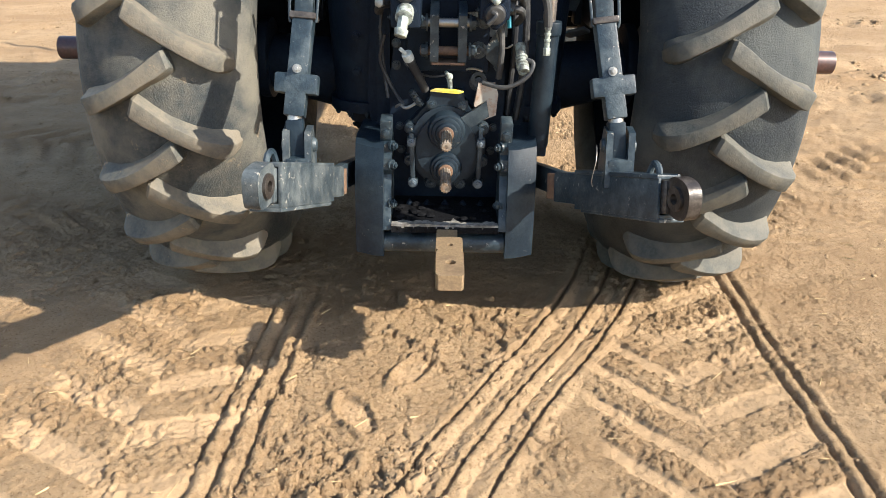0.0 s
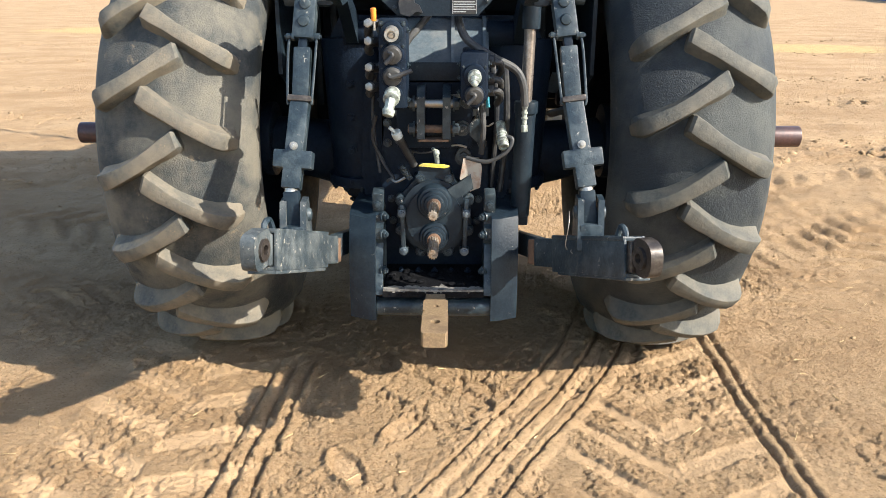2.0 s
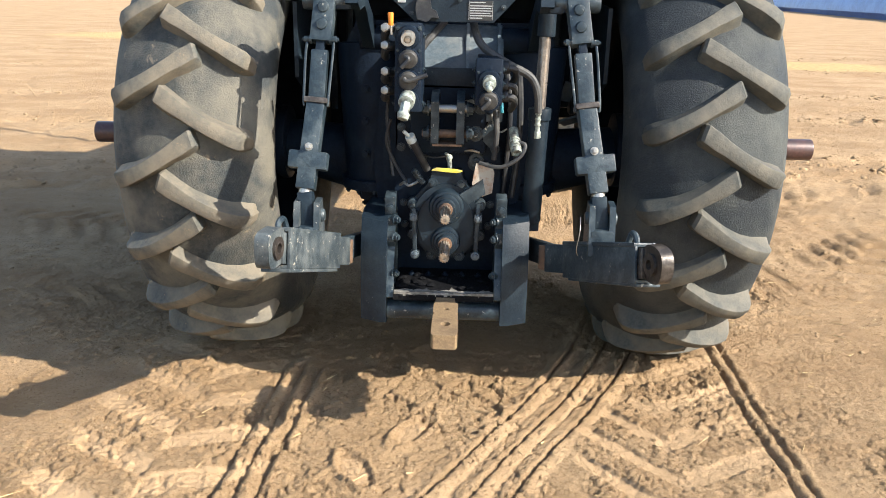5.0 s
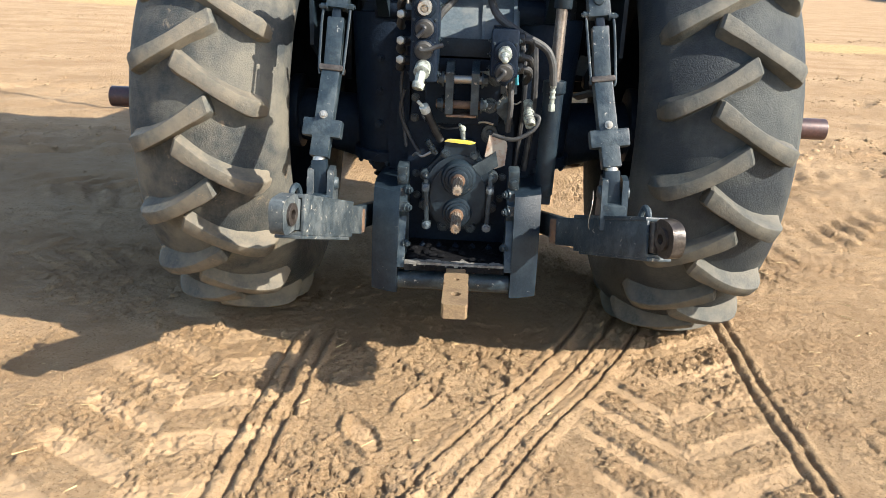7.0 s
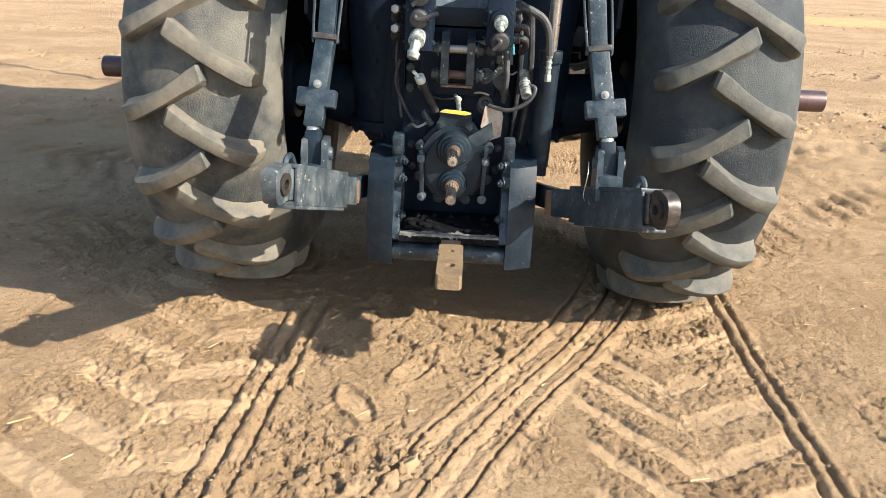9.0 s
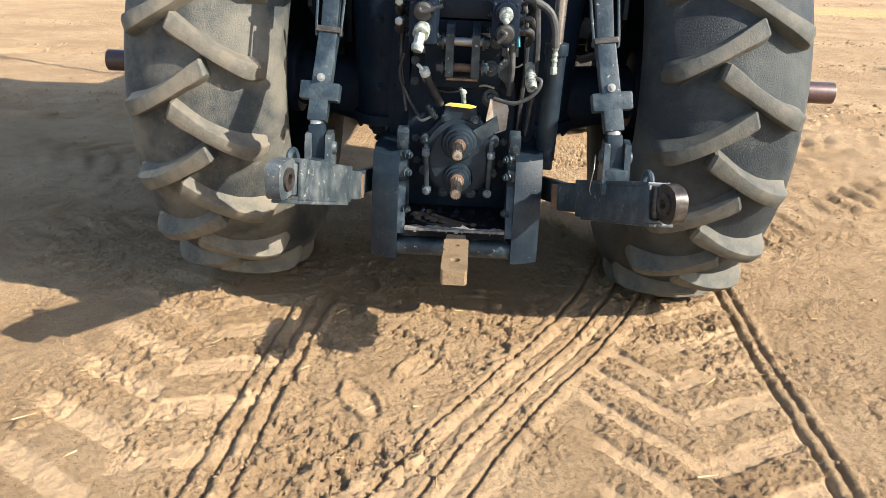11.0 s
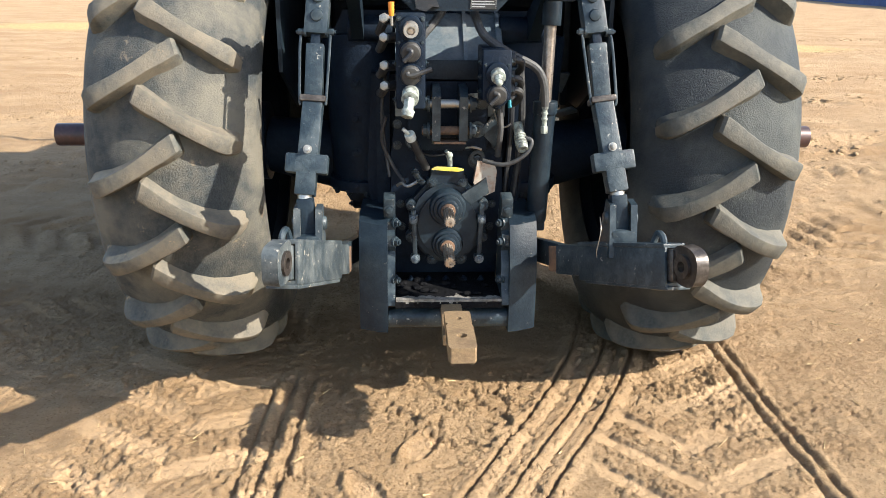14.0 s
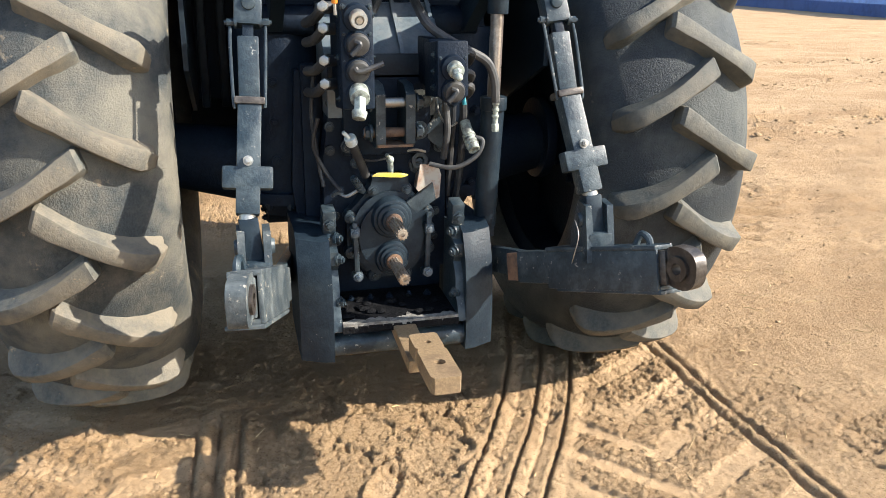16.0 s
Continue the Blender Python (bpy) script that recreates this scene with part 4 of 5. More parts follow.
def top_cover():
    bm = bmesh.new()
    prism(bm, [(-0.50, 0.98), (-0.50, 1.14), (-0.49, 1.15), (-0.44, 1.155), (-0.27, 1.29), (0.2, 1.31), (0.2, 0.98)], "x", -0.17, 0.185, 0.008)
    cover = part("lift_cover", bm, LIGHT_CAST, tractor, "dusty grey lift housing cover")
    for x in (0.06, 0.17):
        bm = bmesh.new()
        prism(bm, [(-0.45, 1.145), (-0.43, 1.175), (-0.28, 1.30), (-0.25, 1.28)], "x", x - 0.006, x + 0.006, 0.002)
        part("rib", bm, LIGHT_CAST, cover)
    bm = bmesh.new()
    box(bm, (0.0, -0.505, 1.125), (0.34, 0.02, 0.07), bev=0.004)
    part("flange", bm, PAINT, cover)
    # top-link bracket
    bm = bmesh.new()
    box(bm, (0, -0.485, 0.99), (0.26, 0.06, 0.24), bev=0.01)
    base = part("top_link_bracket", bm, CAST, tractor, "black top-link bracket")
    for x in (-0.042, 0.042):
        bm = bmesh.new()
        prism(bm, [(-0.47, 1.09), (-0.60, 1.085), (-0.635, 1.06), (-0.635, 0.925), (-0.61, 0.91), (-0.47, 0.91)], "x", x - 0.013, x + 0.013, 0.004)
        part("cheek", bm, PAINT_WORN, base, "worn upright bracket cheek")
    for z, m in ((1.035, STEEL), (0.952, RUST)):
        bm = bmesh.new()
        cyl(bm, (-0.085, -0.60, z), (0.08, -0.60, z), 0.014, n=20)
        part("pin", bm, m, base, "worn pin")
        for s in (-1, 1):
            one_bolt((s * 0.066, -0.60, z), base, (s, 0, 0), 0.019, 0.016, PAINT_WORN)
    bm = bmesh.new()
    box(bm, (0, -0.595, 0.918), (0.10, 0.07, 0.008), bev=0.002)
    part("rusty_ledge", bm, RUST, base)
    for x, z, r in ((0.095, 0.94, 0.020), (-0.12, 0.90, 0.014), (0.11, 1.03, 0.018), (0.10, 0.83, 0.022), (-0.09, 0.84, 0.012)):
        one_bolt((x, -0.515 if z > 0.88 else -0.475, z), base, r=r, h=0.016, material=PAINT_WORN)
    bm = bmesh.new()
    prism(bm, [(0.105, 0.93), (0.165, 1.02), (0.168, 0.87)], "y", -0.515, -0.508, 0.001)
    part("gusset", bm, PAINT_WORN, base)


top_cover()


def valve_bank(x, z0, z1, outlets, name_label):
    """A block of remote couplers: each outlet (z, kind)."""
    bm = bmesh.new()
    zc = (z0 + z1) / 2
    box(bm, (x, -0.68, zc), (0.085, 0.15, z1 - z0), (-6, 0, 0), 0.008)
    box(bm, (x, -0.56, zc + 0.01), (0.07, 0.14, (z1 - z0) * 0.9), bev=0.006)
    bank = part("valve_block", bm, CAST, tractor, name_label)
    for z in np.linspace(z0 + 0.03, z1 - 0.03, 3):
        for s in (-1, 1):
            one_bolt((x + s * 0.044, -0.72, float(z)), bank, (s, -0.2, 0), 0.006, 0.004, PAINT_WORN)
    for z, kind in outlets:
        y = -0.752 - 0.02 * (1.3 - z)
        bm = bmesh.new()
        cyl(bm, (x, y + 0.03, z), (x, y - 0.012, z - 0.003), 0.037, 0.034, n=28, bev=0.004)
        for k in range(3):
            a = 0.6 + 2.1 * k
            ball(bm, (x + 0.034 * math.cos(a), y + 0.022, z + 0.034 * math.sin(a)), 0.014, (1, 1.2, 1), 8)
        ring = part("coupler_body", bm, CAST, bank)
        for k in (-1, 1):
            one_bolt((x + k * 0.033, y + 0.012, z + 0.024), ring, (0, -1, -0.1), 0.006, 0.008, PAINT_WORN)
        bm = bmesh.new()
        if kind == "open":
            cyl(bm, (x, y - 0.01, z), (x, y - 0.034, z - 0.006), 0.022, n=24, bev=0.002)
            holed(bm, pose(x, y - 0.036, z - 0.006, 90, 0, 0), 0.04, 0.04, 0.012, 0.012, n=20, power=2)
            cyl(bm, (x, y - 0.03, z - 0.005), (x, y - 0.044, z - 0.008), 0.008, n=12)
            part("coupler_tip", bm, STEEL, ring, "bright coupler tip")
        elif kind == "plug":
            cyl(bm, (x, y - 0.01, z), (x, y - 0.036, z - 0.008), 0.021, n=20, bev=0.003)
            cyl(bm, (x, y - 0.034, z - 0.008), (x, y - 0.054, z - 0.018), 0.0145, n=6, bev=0.003)
            ball(bm, (x, y - 0.055, z - 0.019), 0.011)
            part("plug", bm, CREAM, ring, "pale hose plug")
        elif kind == "long":
            cyl(bm, (x, y - 0.005, z + 0.01), (x - 0.003, y - 0.045, z - 0.005), 0.025, n=20, bev=0.003)
            cyl(bm, (x - 0.003, y - 0.045, z - 0.005), (x - 0.008, y - 0.07, z - 0.035), 0.016, n=6, bev=0.002)
            cyl(bm, (x - 0.008, y - 0.066, z - 0.032), (x - 0.012, y - 0.075, z - 0.05), 0.02, 0.017, n=20, bev=0.003)
            part("plug", bm, CREAM, ring, "pale hose coupling")
        else:
            cyl(bm, (x, y - 0.008, z), (x, y - 0.024, z - 0.004), 0.031, 0.026, n=28, bev=0.005)
            tube(bm, [(x - 0.01, y - 0.026, z + 0.008), (x + 0.002, y - 0.032, z), (x + (0.06 if kind == "lever" else -0.02), y - 0.03, z + (0.02 if kind == "lever" else -0.025))], 0.007, 8, 5)
            part("dust_cap", bm, PLASTIC, ring, "black plastic dust cap")
    return bank


left_bank = valve_bank(-0.122, 1.035, 1.305, ((1.27, "open"), (1.205, "cap"), (1.14, "lever"), (1.08, "long")), "black remote valve block with four couplers")
right_bank = valve_bank(0.128, 1.06, 1.205, ((1.145, "plug"), (1.085, "cap")), "black remote valve block with two couplers")
for z in (1.29, 1.237, 1.157, 1.098):
    bm = bmesh.new()
    cyl(bm, (-0.165, -0.66, z), (-0.2, -0.69, z), 0.015, n=16)
    part("hose_stub", bm, PLASTIC, left_bank)
    bm = bmesh.new()
    cyl(bm, (-0.196, -0.686, z + 0.002), (-0.201, -0.705, z + 0.004), 0.016, 0.014, n=6, bev=0.002)
    part("hose_union", bm, STEEL, left_bank, "bright hose union")
    bm = bmesh.new()
    tube(bm, [(-0.196, -0.67, z), (-0.21, -0.6, z - 0.03), (-0.22, -0.45, z - 0.05)], 0.014, 10, 5)
    part("hose", bm, HOSE, left_bank)
for z in (1.175, 1.12, 1.085):
    bm = bmesh.new()
    cyl(bm, (0.165, -0.64, z), (0.195, -0.645, z + 0.002), 0.02, n=20, bev=0.004)
    tube(bm, [(0.19, -0.645, z), (0.212, -0.64, z - 0.006), (0.218, -0.6, z - 0.03), (0.21, -0.52, z - 0.06)], 0.011, 10, 5)
    part("hose_union", bm, PLASTIC, right_bank)
bm = bmesh.new()
cyl(bm, (-0.175, -0.75, 1.275), (-0.176, -0.752, 1.305), 0.004, n=10)
lever = part("lever", bm, STEEL, left_bank)
bm = bmesh.new()
cyl(bm, (-0.176, -0.752, 1.302), (-0.177, -0.755, 1.34), 0.0075, 0.009, n=16, bev=0.002)
part("grip", bm, ORANGE, lever, "orange lever grip")
bm = bmesh.new()
cyl(bm, (0.172, -0.70, 1.07), (0.174, -0.71, 1.04), 0.006, n=10)
part("hose_end", bm, mat("teal_cap", (0.03, 0.3, 0.36), 0.5, fine=100), right_bank, "small teal cap")


def hoses():
    for name, pts, r, m, lab in (
        ("hose", [(0.075, -0.48, 1.33), (0.082, -0.55, 1.285), (0.11, -0.58, 1.235), (0.19, -0.60, 1.185), (0.262, -0.605, 1.148), (0.29, -0.605, 1.10), (0.298, -0.605, 1.03)], 0.013, HOSE, "thick black hydraulic hose"),
        ("hose", [(-0.02, -0.50, 1.31), (-0.05, -0.56, 1.275), (-0.085, -0.58, 1.235), (-0.10, -0.58, 1.20)], 0.0125, HOSE, "grey rubber hose"),
        ("hose", [(0.235, -0.60, 0.93), (0.26, -0.61, 0.92), (0.24, -0.62, 0.88), (0.18, -0.61, 0.845), (0.11, -0.58, 0.852)], 0.007, HOSE, "thin grey hose loop"),
        ("hose", [(0.16, -0.56, 1.03), (0.165, -0.57, 0.95), (0.16, -0.55, 0.86)], 0.010, HOSE, ""),
        ("hose", [(-0.20, -0.50, 0.98), (-0.215, -0.49, 0.9), (-0.18, -0.50, 0.82), (-0.14, -0.53, 0.765)], 0.006, PLASTIC, ""),
        ("wire", [(0.41, -0.95, 0.77), (0.405, -0.99, 0.74), (0.40, -0.98, 0.68), (0.41, -0.95, 0.65)], 0.0013, STEEL, "thin looped wire"),
    ):
        bm = bmesh.new()
        tube(bm, pts, r)
        part(name, bm, m, tractor, lab)
    bm = bmesh.new()
    cyl(bm, (0.312, -0.55, 1.28), (0.305, -0.56, 1.03), 0.019, n=24)
    rod = part("cylinder_rod", bm, mat("brown_chrome", (0.33, 0.29, 0.26), 0.3, metal=0.7, second=(0.2, 0.17, 0.15), scale=15, fine=150, bump=0.05), tractor, "tarnished chrome cylinder rod")
    bm = bmesh.new()
    cyl(bm, (0.306, -0.56, 1.035), (0.298, -0.53, 0.64), 0.034, n=28, bev=0.004)
    cyl(bm, (0.306, -0.56, 1.04), (0.306, -0.56, 1.0), 0.039, n=28, bev=0.004)
    box(bm, (0.297, -0.52, 0.64), (0.06, 0.06, 0.07), bev=0.008)
    part("cylinder", bm, PAINT, tractor, "black assist cylinder barrel")
    bm = bmesh.new()
    cyl(bm, (0.314, -0.548, 1.27), (0.316, -0.545, 1.40), 0.03, n=20, bev=0.004)
    part("rod_end", bm, PAINT, tractor)
    bm = bmesh.new()
    cyl(bm, (0.298, -0.605, 1.035), (0.298, -0.605, 0.965), 0.008, n=12)
    for z in (1.03, 1.012, 0.994):
        cyl(bm, (0.298, -0.605, z), (0.298, -0.605, z - 0.008), 0.0105, n=14, bev=0.002)
    cyl(bm, (0.298, -0.605, 0.968), (0.299, -0.606, 0.945), 0.012, n=6, bev=0.002)
    part("hose_end", bm, CREAM, tractor, "pale crimped hose end")
    bm = bmesh.new()
    cyl(bm, (0.222, -0.55, 0.965), (0.227, -0.59, 0.925), 0.016, n=20, bev=0.002)
    for k in range(4):
        cyl(bm, (0.2255 + 0.001 * k, -0.583 - 0.008 * k, 0.934 - 0.0075 * k), (0.226 + 0.001 * k, -0.589 - 0.008 * k, 0.929 - 0.0075 * k), 0.0195, n=20, bev=0.0015)
    cyl(bm, (0.227, -0.588, 0.93), (0.231, -0.62, 0.90), 0.0175, n=20, bev=0.002)
    holed(bm, Matrix.Translation((0.2312, -0.621, 0.899)) @ Vector((0.1, -0.75, -0.65)).to_track_quat("Z", "Y").to_matrix().to_4x4(), 0.034, 0.034, 0.008, 0.011, n=20, power=2)
    part("quick_coupler", bm, CREAM, tractor, "pale green-white quick coupler")
    # dipstick tube
    bm = bmesh.new()
    cyl(bm, (-0.118, -0.60, 0.925), (-0.07, -0.53, 0.815), 0.013, n=16)
    stick = part("dipstick_tube", bm, PLASTIC, tractor, "black dipstick tube")
    bm = bmesh.new()
    cyl(bm, (-0.126, -0.612, 0.944), (-0.118, -0.60, 0.923), 0.017, n=20, bev=0.003)
    cyl(bm, (-0.128, -0.616, 0.943), (-0.146, -0.624, 0.961), 0.006, n=12, bev=0.002)
    part("cap", bm, WHITE, stick, "white screw cap with a side handle")
    bm = bmesh.new()
    cyl(bm, (-0.114, -0.575, 0.822), (-0.082, -0.555, 0.772), 0.009, n=16)
    for k in range(5):
        f = k / 5
        cyl(bm, (-0.112 + 0.028 * f, -0.574 + 0.018 * f, 0.818 - 0.044 * f), (-0.109 + 0.028 * f, -0.572 + 0.018 * f, 0.813 - 0.044 * f), 0.0115, n=14, bev=0.001)
    part("fitting", bm, PAINT_WORN, tractor, "scraped steel pipe fitting")


hoses()


def clutter():
    """Small bolts, clips and pipes crowding the rear casting."""
    for x, z, r in ((-0.16, 1.02, 0.011), (-0.165, 0.95, 0.011), (-0.165, 0.88, 0.011), (0.16, 0.95, 0.012), (0.165, 0.88, 0.012), (-0.15, 0.60, 0.010), (0.15, 0.60, 0.010), (-0.155, 0.68, 0.010), (0.155, 0.68, 0.010)):
        one_bolt((x, -0.475, z), tractor, r=r, h=0.012, material=PAINT_WORN)
    for x, z in ((-0.31, 0.70), (-0.31, 0.82), (-0.31, 0.94), (-0.31, 1.06), (0.32, 0.72), (0.33, 0.84), (0.33, 0.96)):
        one_bolt((x, -0.305, z), tractor, r=0.012, h=0.012, material=CAST)
    for pts, r, m in (
        ([(-0.20, -0.46, 1.12), (-0.215, -0.47, 1.0), (-0.205, -0.48, 0.88), (-0.19, -0.5, 0.78)], 0.006, PLASTIC),
        ([(0.145, -0.50, 1.06), (0.15, -0.53, 0.99), (0.175, -0.55, 0.955), (0.20, -0.55, 0.965)], 0.003, STEEL),
        ([(0.05, -0.50, 0.875), (0.08, -0.53, 0.885), (0.11, -0.53, 0.878)], 0.004, STEEL),
        ([(-0.10, -0.48, 0.86), (-0.05, -0.52, 0.855), (0.0, -0.52, 0.862)], 0.0035, PLASTIC),
        ([(-0.165, -0.5, 0.75), (-0.15, -0.53, 0.765), (-0.13, -0.55, 0.76), (-0.10, -0.55, 0.775)], 0.005, STEEL),
        ([(0.20, -0.42, 1.14), (0.215, -0.45, 1.02), (0.21, -0.45, 0.86), (0.20, -0.45, 0.72)], 0.009, PLASTIC),
        ([(0.24, -0.42, 1.16), (0.25, -0.44, 1.0), (0.245, -0.44, 0.84), (0.23, -0.44, 0.70)], 0.012, PLASTIC),
    ):
        bm = bmesh.new()
        tube(bm, pts, r, 8)
        part("pipe", bm, m, tractor)
    bm = bmesh.new()
    prism(bm, [(0.05, 1.055), (0.10, 1.06), (0.135, 1.045), (0.10, 1.04)], "y", -0.53, -0.524, 0.001)
    part("clip", bm, CREAM, tractor, "pale torn clip")
    bm = bmesh.new()
    holed(bm, pose(0.10, -0.485, 0.845, 90, 0, 0), 0.05, 0.05, 0.03, 0.013, n=20, power=2)
    part("port", bm, PAINT_WORN, tractor, "open round port")
    for x0, x1 in ((-0.235, -0.19), (0.21, 0.25)):
        bm = bmesh.new()
        prism(bm, [(x0, 0.66), (x1, 0.66), (x1, 1.12), (x0, 1.12)], "y", -0.40, -0.33, 0.006)
        part("side_web", bm, CAST, tractor)


clutter()


def rear_panel():
    bm = bmesh.new()
    prism(bm, [(-0.115, 1.312), (0.14, 1.312), (0.215, 1.392), (-0.2, 1.392)], "y", -0.60, -0.55, 0.006)
    panel = part("rear_panel", bm, PAINT, tractor, "dark sheet panel under the cab")
    bm = bmesh.new()
    box(bm, (0.008, -0.60, 1.396), (0.42, 0.012, 0.008), bev=0.002)
    part("panel_lip", bm, LIGHT_CAST, panel)
    bm = bmesh.new()
    box(bm, (0.097, -0.6015, 1.348), (0.078, 0.002, 0.06), bev=0)
    decal = part("decal", bm, DECAL, panel, "black warning decal with tiny white lines")
    bm = bmesh.new()
    for z, w in ((1.373, 0.05), (1.3625, 0.07), (1.355, 0.068), (1.3475, 0.07), (1.340, 0.066), (1.3325, 0.07), (1.325, 0.04)):
        box(bm, (0.097 - (0.07 - w) / 2, -0.603, z), (w, 0.001, 0.0032), bev=0)
    for x in (0.0595, 0.1345):
        box(bm, (x, -0.603, 1.348), (0.0012, 0.001, 0.058), bev=0)
    part("decal_bars", bm, DECAL_INK, decal)
    bm = bmesh.new()
    box(bm, (-0.155, -0.6015, 1.375), (0.026, 0.002, 0.014), bev=0)
    part("decal", bm, DECAL_INK, panel, "small white label")
    bm = bmesh.new()
    prism(bm, [(-0.105, 1.318), (-0.075, 1.31), (-0.055, 1.325), (-0.035, 1.322), (-0.045, 1.345), (-0.06, 1.352), (-0.065, 1.385), (-0.105, 1.385), (-0.11, 1.35)], "y", -0.625, -0.6, 0.006)
    part("latch", bm, PLASTIC, panel, "black plastic latch")
    for x, z in ((0.03, 1.38), (-0.125, 1.335), (0.17, 1.36)):
        one_bolt((x, -0.602, z), panel, r=0.006, h=0.006)


rear_panel()


def upper_body():
    """Cab, bonnet and front axle, which throw the tractor's long shadow."""
    bm = bmesh.new()
    prism(bm, [(-0.42, 1.42), (-0.30, 1.42), (0.5, 1.42), (1.05, 1.2), (1.95, 1.3), (1.9, 2.62), (-0.30, 2.66), (-0.46, 2.0)], "x", -0.72, 0.72, 0.03)
    cab = part("cab", bm, PAINT, tractor, "dark enclosed tractor cab")
    bm = bmesh.new()
    box(bm, (0, 0.78, 2.71), (1.6, 2.5, 0.16), bev=0.05)
    part("roof", bm, PAINT, cab)
    bm = bmesh.new()
    prism(bm, [(1.9, 0.95), (1.9, 2.08), (2.3, 2.1), (3.2, 2.02), (3.45, 1.85), (3.5, 0.9)], "x", -0.40, 0.40, 0.06)
    part("bonnet", bm, PAINT, tractor, "dark bonnet")
    bm = bmesh.new()
    cyl(bm, (0.45, 2.5, 1.9), (0.45, 2.5, 4.1), 0.022, n=16)
    part("stack_pipe", bm, CAST, tractor, "thin upright pipe beside the bonnet")
    # unseen guards over the tyres, added to block a sunlit notch in the shadow
    for s in (-1, 1):
        bm = bmesh.new()
        outer = [(0.03 + 0.93 * math.cos(radians(a)), 0.82 + 0.93 * math.sin(radians(a))) for a in range(20, 96, 15)]
        inner = [(0.03 + 0.90 * math.cos(radians(a)), 0.82 + 0.90 * math.sin(radians(a))) for a in range(95, 19, -15)]
        prism(bm, outer + inner, "x", s * 0.56, s * 1.05, 0.004)
        part("shade_fender", bm, PAINT, tractor, "unseen guard over the rear tyre, added to fill the shadow")
    bm = bmesh.new()
    box(bm, (0, 2.85, 0.55), (1.5, 0.14, 0.14), bev=0.02)
    part("front_axle", bm, CAST, tractor)
    for s in (-1, 1):
        bm = bmesh.new()
        prof = [(-0.12, 0.22), (-0.15, 0.4), (-0.12, 0.53), (0, 0.555), (0.12, 0.53), (0.15, 0.4), (0.12, 0.22)]
        loops = []
        for k in range(48):
            a = 2 * math.pi * k / 48
            loops.append([bm.verts.new((s * 0.83 + x, 2.85 + r * math.cos(a), 0.55 + r * math.sin(a))) for x, r in prof])
        for k in range(48):
            p, q = loops[k], loops[(k + 1) % 48]
            for i in range(len(prof)):
                j = (i + 1) % len(prof)
                bm.faces.new((p[i], p[j], q[j], q[i]))
        wheel = part("front_tyre", bm, RUBBER, tractor, "front tractor tyre")
        bm = bmesh.new()
        cyl(bm, (s * 0.80, 2.85, 0.55), (s * 0.86, 2.85, 0.55), 0.225, n=32, bev=0.01)
        part("rim", bm, CAST, wheel)


upper_body()


# ---- yard ----
def tarp_stack():
    """A long low stack under blue sheeting, far across the yard."""
    a, b = Vector((27.5, 25)), Vector((90, 312))
    d = (b - a).normalized()
    nrm = Vector((-d.y, d.x))
    bm = bmesh.new()
    n, loops = 120, []
    prof = [(0, -0.2), (0.1, 0.9), (0.5, 2.0), (1.6, 3.0), (3.2, 3.4), (5, 3.5), (8, 3.4), (9.5, 2.5), (10, -0.2)]
    for k in range(n + 1):
        p = a + (b - a) * (k / n)
        loops.append([bm.verts.new((p.x - nrm.x * u, p.y - nrm.y * u, h * (1 + 0.06 * math.sin(k * 1.7) + 0.04 * math.sin(k * 0.61)))) for u, h in prof])
    for p, q in zip(loops, loops[1:]):
        for i in range(len(prof) - 1):
            bm.faces.new((p[i], p[i + 1], q[i + 1], q[i]))
    bm.faces.new(loops[0])
    bm.faces.new(loops[-1])
    ob = part("sheeted_mound", bm, TARP)
    tagged(ob, "long low mound under pale blue sheeting across the yard", "sheeted mound")
    bm = bmesh.new()
    off = nrm * 0.15
    p, q = a + off, b + off
    bm.faces.new([bm.verts.new((p.x, p.y, -0.1)), bm.verts.new((q.x, q.y, -0.1)), bm.verts.new((q.x, q.y, 0.55)), bm.verts.new((p.x, p.y, 0.55))])
    bmesh.ops.solidify(bm, geom=bm.faces[:], thickness=0.05)
    part("hem", bm, TARP_DARK, ob, "darker blue weighted hem")


tarp_stack()


CRUMB = np.array([(1, 0, 0), (-0.5, 0.87, 0), (-0.5, -0.87, 0), (0.1, 0.1, 0.8), (0.55, 0.6, 0.35), (-0.7, 0.1, 0.45)])
CRUMB_FACES = np.array([(0, 4, 3), (4, 1, 3), (1, 5, 3), (5, 2, 3), (2, 0, 3), (0, 1, 4), (1, 2, 5)])


def crumbs(name, x, y, r, rng, label, category):
    """Rough little lumps of soil at x, y with the radii r, joined into one mesh."""
    n = len(x)
    z = soil_height(x, y)
    a = rng.random(n) * 6.28
    ca, sa = np.cos(a)[:, None], np.sin(a)[:, None]
    j = r[:, None] * rng.uniform(0.65, 1.35, (n, 6))
    u, v, w = CRUMB[:, 0][None], CRUMB[:, 1][None], CRUMB[:, 2][None]
    co = np.stack([x[:, None] + j * (u * ca - v * sa), y[:, None] + j * (u * sa + v * ca), z[:, None] - 0.25 * r[:, None] + 0.8 * j * w], -1).reshape(-1, 3)
    tris = (np.arange(n)[:, None, None] * 6 + CRUMB_FACES[None]).reshape(-1)
    me = bpy.data.meshes.new(name)
    me.vertices.add(len(co))
    me.vertices.foreach_set("co", co.astype(np.float32).reshape(-1))
    me.loops.add(len(tris))
    me.loops.foreach_set("vertex_index", tris.astype(np.int32))
    me.polygons.add(len(tris) // 3)
    me.polygons.foreach_set("loop_start", np.arange(0, len(tris), 3, dtype=np.int32))
    me.update(calc_edges=True)
    me.materials.append(SOIL_CLOD)
    tagged(new(name, me), label, category, kind="stuff")


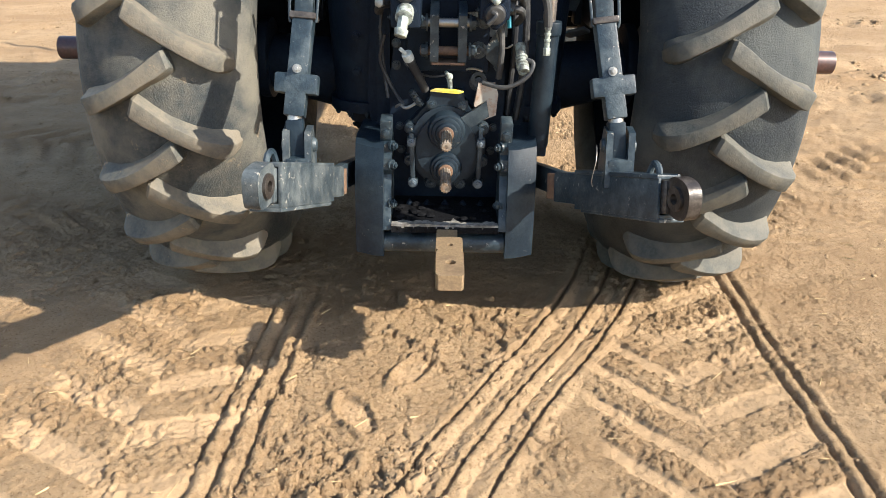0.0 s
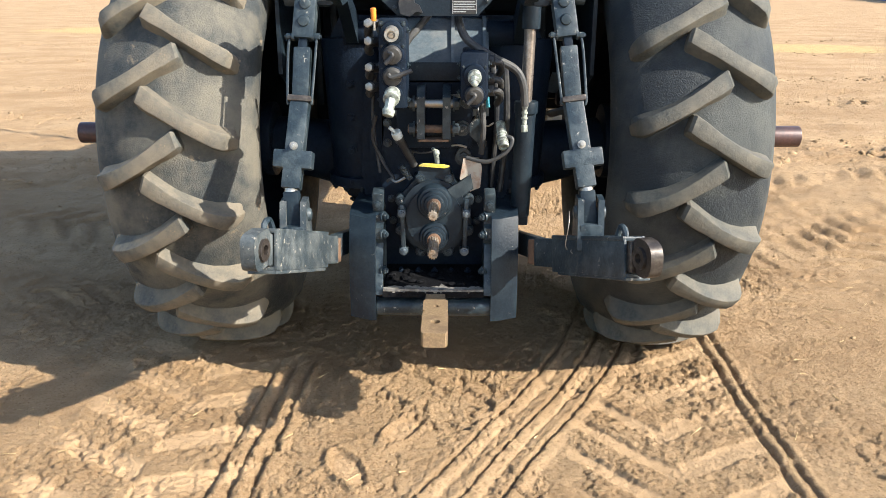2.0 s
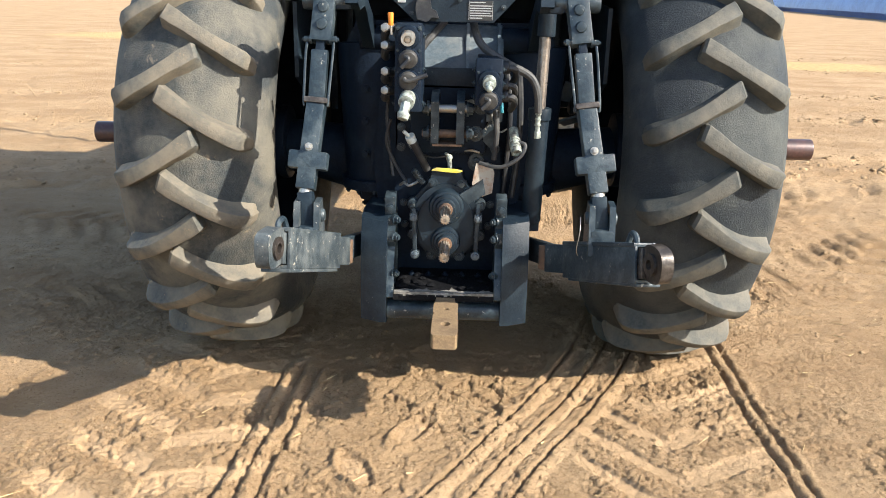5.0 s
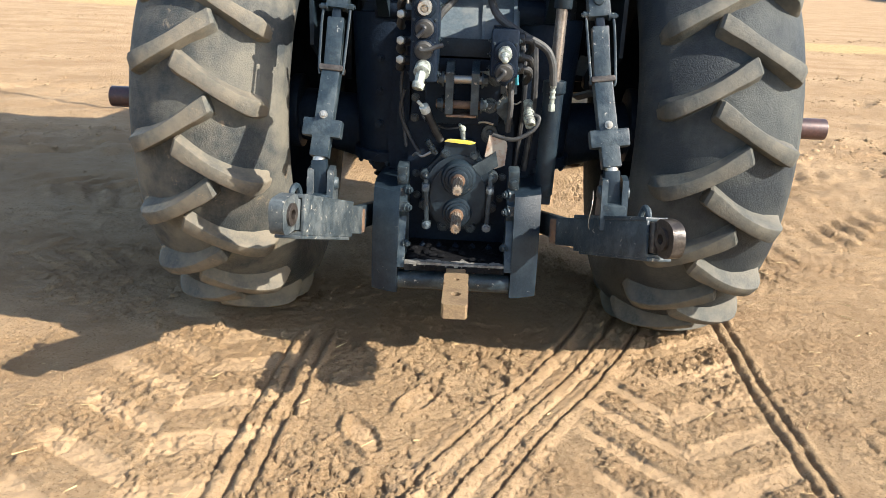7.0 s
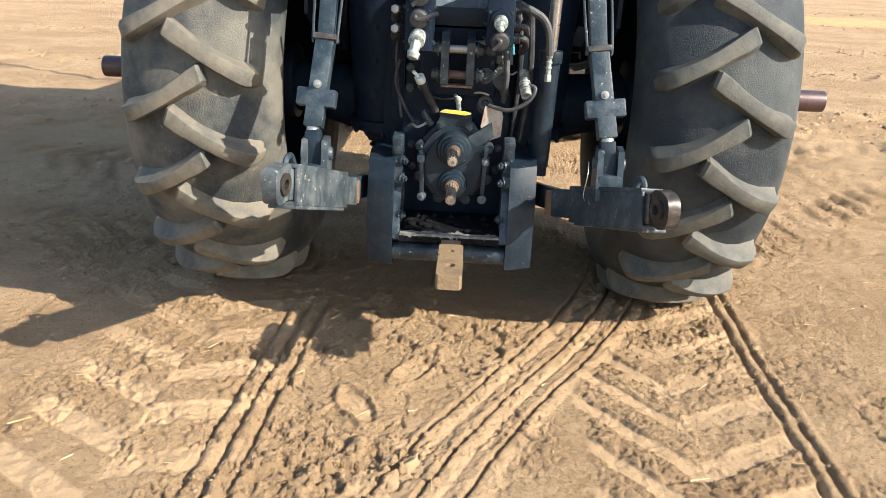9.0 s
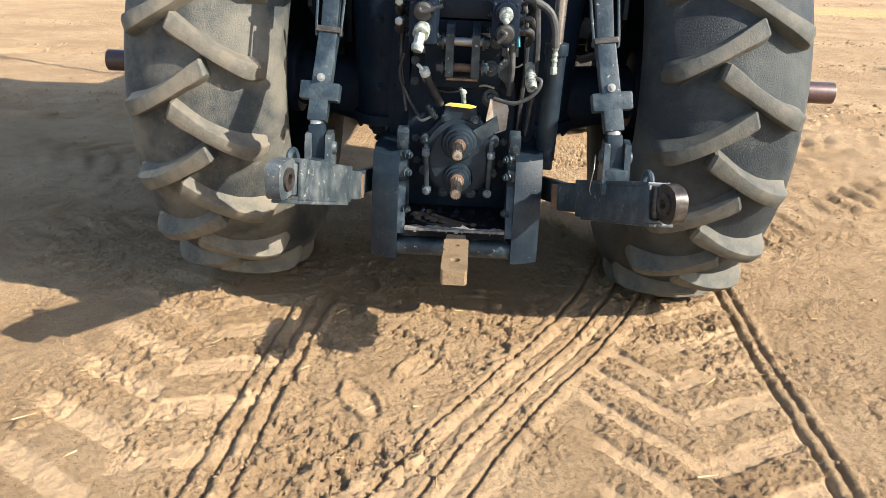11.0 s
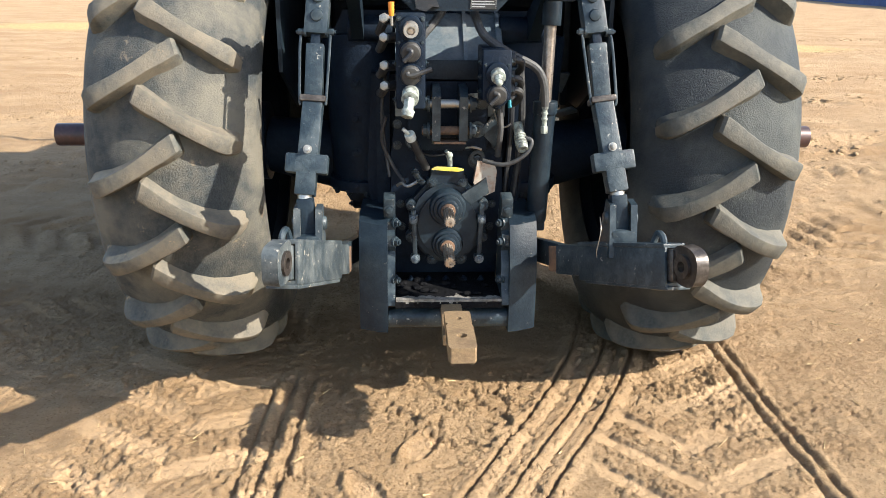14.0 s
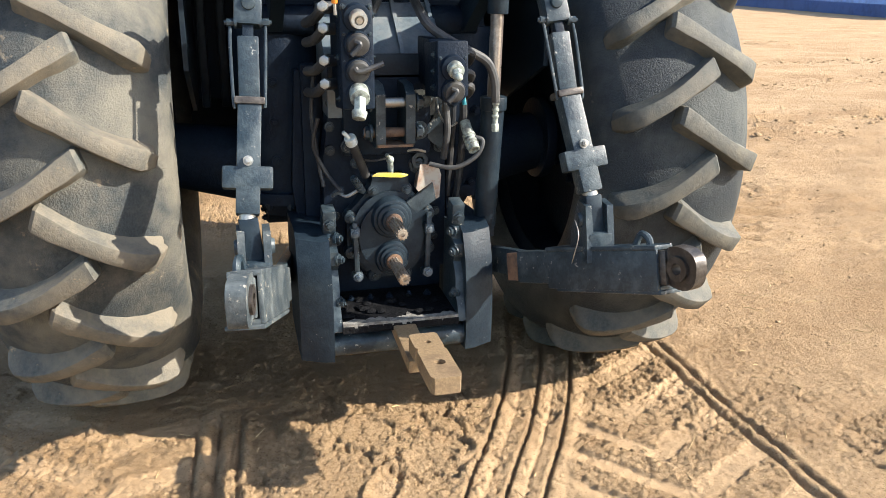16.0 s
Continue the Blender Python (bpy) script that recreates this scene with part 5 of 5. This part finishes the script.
def scatter():
    """Loose crumbs of soil, joined, and straw."""
    rng = np.random.default_rng(4)
    xs, ys = [], []
    for cx, cy, sx, sy, count in ((-0.12, -0.9, 0.24, 0.30, 9000), (-0.55, -1.2, 0.09, 0.35, 4000), (0.25, -1.05, 0.25, 0.3, 6000), (0.75, -0.95, 0.26, 0.35, 11000), (1.125, -0.8, 0.035, 0.45, 2500), (2.0, 0.8, 0.9, 1.1, 14000), (-1.9, 0.8, 0.7, 1.0, 7000), (-0.9, -1.1, 0.3, 0.3, 3500)):
        xs.append(rng.normal(cx, sx, count))
        ys.append(rng.normal(cy, sy, count))
    xs.append(rng.uniform(-1.8, 1.9, 26000))
    ys.append(rng.uniform(-1.7, 0.5, 26000))
    x, y = np.concatenate(xs), np.concatenate(ys)
    keep = rng.random(len(x)) < 0.35 + 0.9 * smooth(-0.25, 0.25, fbm(x, y, 3.1, 33, 3))
    x, y = x[keep], y[keep]
    n = len(x)
    r = 0.0013 + 0.0026 * rng.random(n) ** 2.5 + np.where(rng.random(n) < 0.015, 0.007 * rng.random(n), 0)
    crumbs("soil_crumbs", x, y, r, rng, "loose dry crumbs of tan soil on the ground", "soil crumbs")
    verts, faces = [], []
    sx = np.concatenate([rng.normal(1.9, 0.5, 80), rng.uniform(-1.6, 1.6, 70)])
    sy = np.concatenate([rng.normal(0.2, 0.7, 80), rng.uniform(-1.6, -0.4, 70)])
    for x, y, z in zip(sx.tolist(), sy.tolist(), (soil_height(sx, sy) + 0.002).tolist()):
        a, length, w = rng.random() * 6.28, 0.02 + 0.05 * rng.random() ** 2, 0.0009
        c, s = math.cos(a), math.sin(a)
        o = len(verts)
        for u, v, h in ((-1, -1, 0), (-1, 1, 0), (1, 1, 0.006), (1, -1, 0.006), (-1, 0, 0.0015), (1, 0, 0.0075)):
            verts.append((x + u * length / 2 * c - v * w * s, y + u * length / 2 * s + v * w * c, z + h * rng.random()))
        faces += [(o, o + 1, o + 2, o + 3), (o, o + 3, o + 5, o + 4), (o + 1, o + 4, o + 5, o + 2)]
    me = bpy.data.meshes.new("straw_bits")
    me.from_pydata(verts, [], faces)
    me.materials.append(STRAW)
    tagged(new("straw_bits", me), "stray bits of dry straw on the soil", "straw", kind="stuff")


scatter()


def yard_clods():
    """Bigger clods along the old ruts out on the yard."""
    rng = np.random.default_rng(11)
    n = 20000
    x = rng.uniform(1.8, 13, n) * rng.choice([-1, 1, 1], n)
    lane = rng.choice([3.1, 3.6, 6.2, 8.6, 13.0, 17.0], n)
    slope = rng.choice([0.17, 0.15, 0.12], n)
    y = lane + x * slope + rng.normal(0, 0.2, n)
    loose = rng.random(n) < 0.6
    x = np.where(loose, rng.uniform(1.5, 7.0, n) * rng.choice([-1, 1, 1], n), x)
    y = np.where(loose, rng.uniform(-0.5, 9.0, n), y)
    r = 0.005 + np.where(loose, 0.013, 0.04) * rng.random(n) ** 2.4
    crumbs("soil_clods", x, y, r, rng, "dry clods of soil lying along old ruts", "soil clods")


yard_clods()
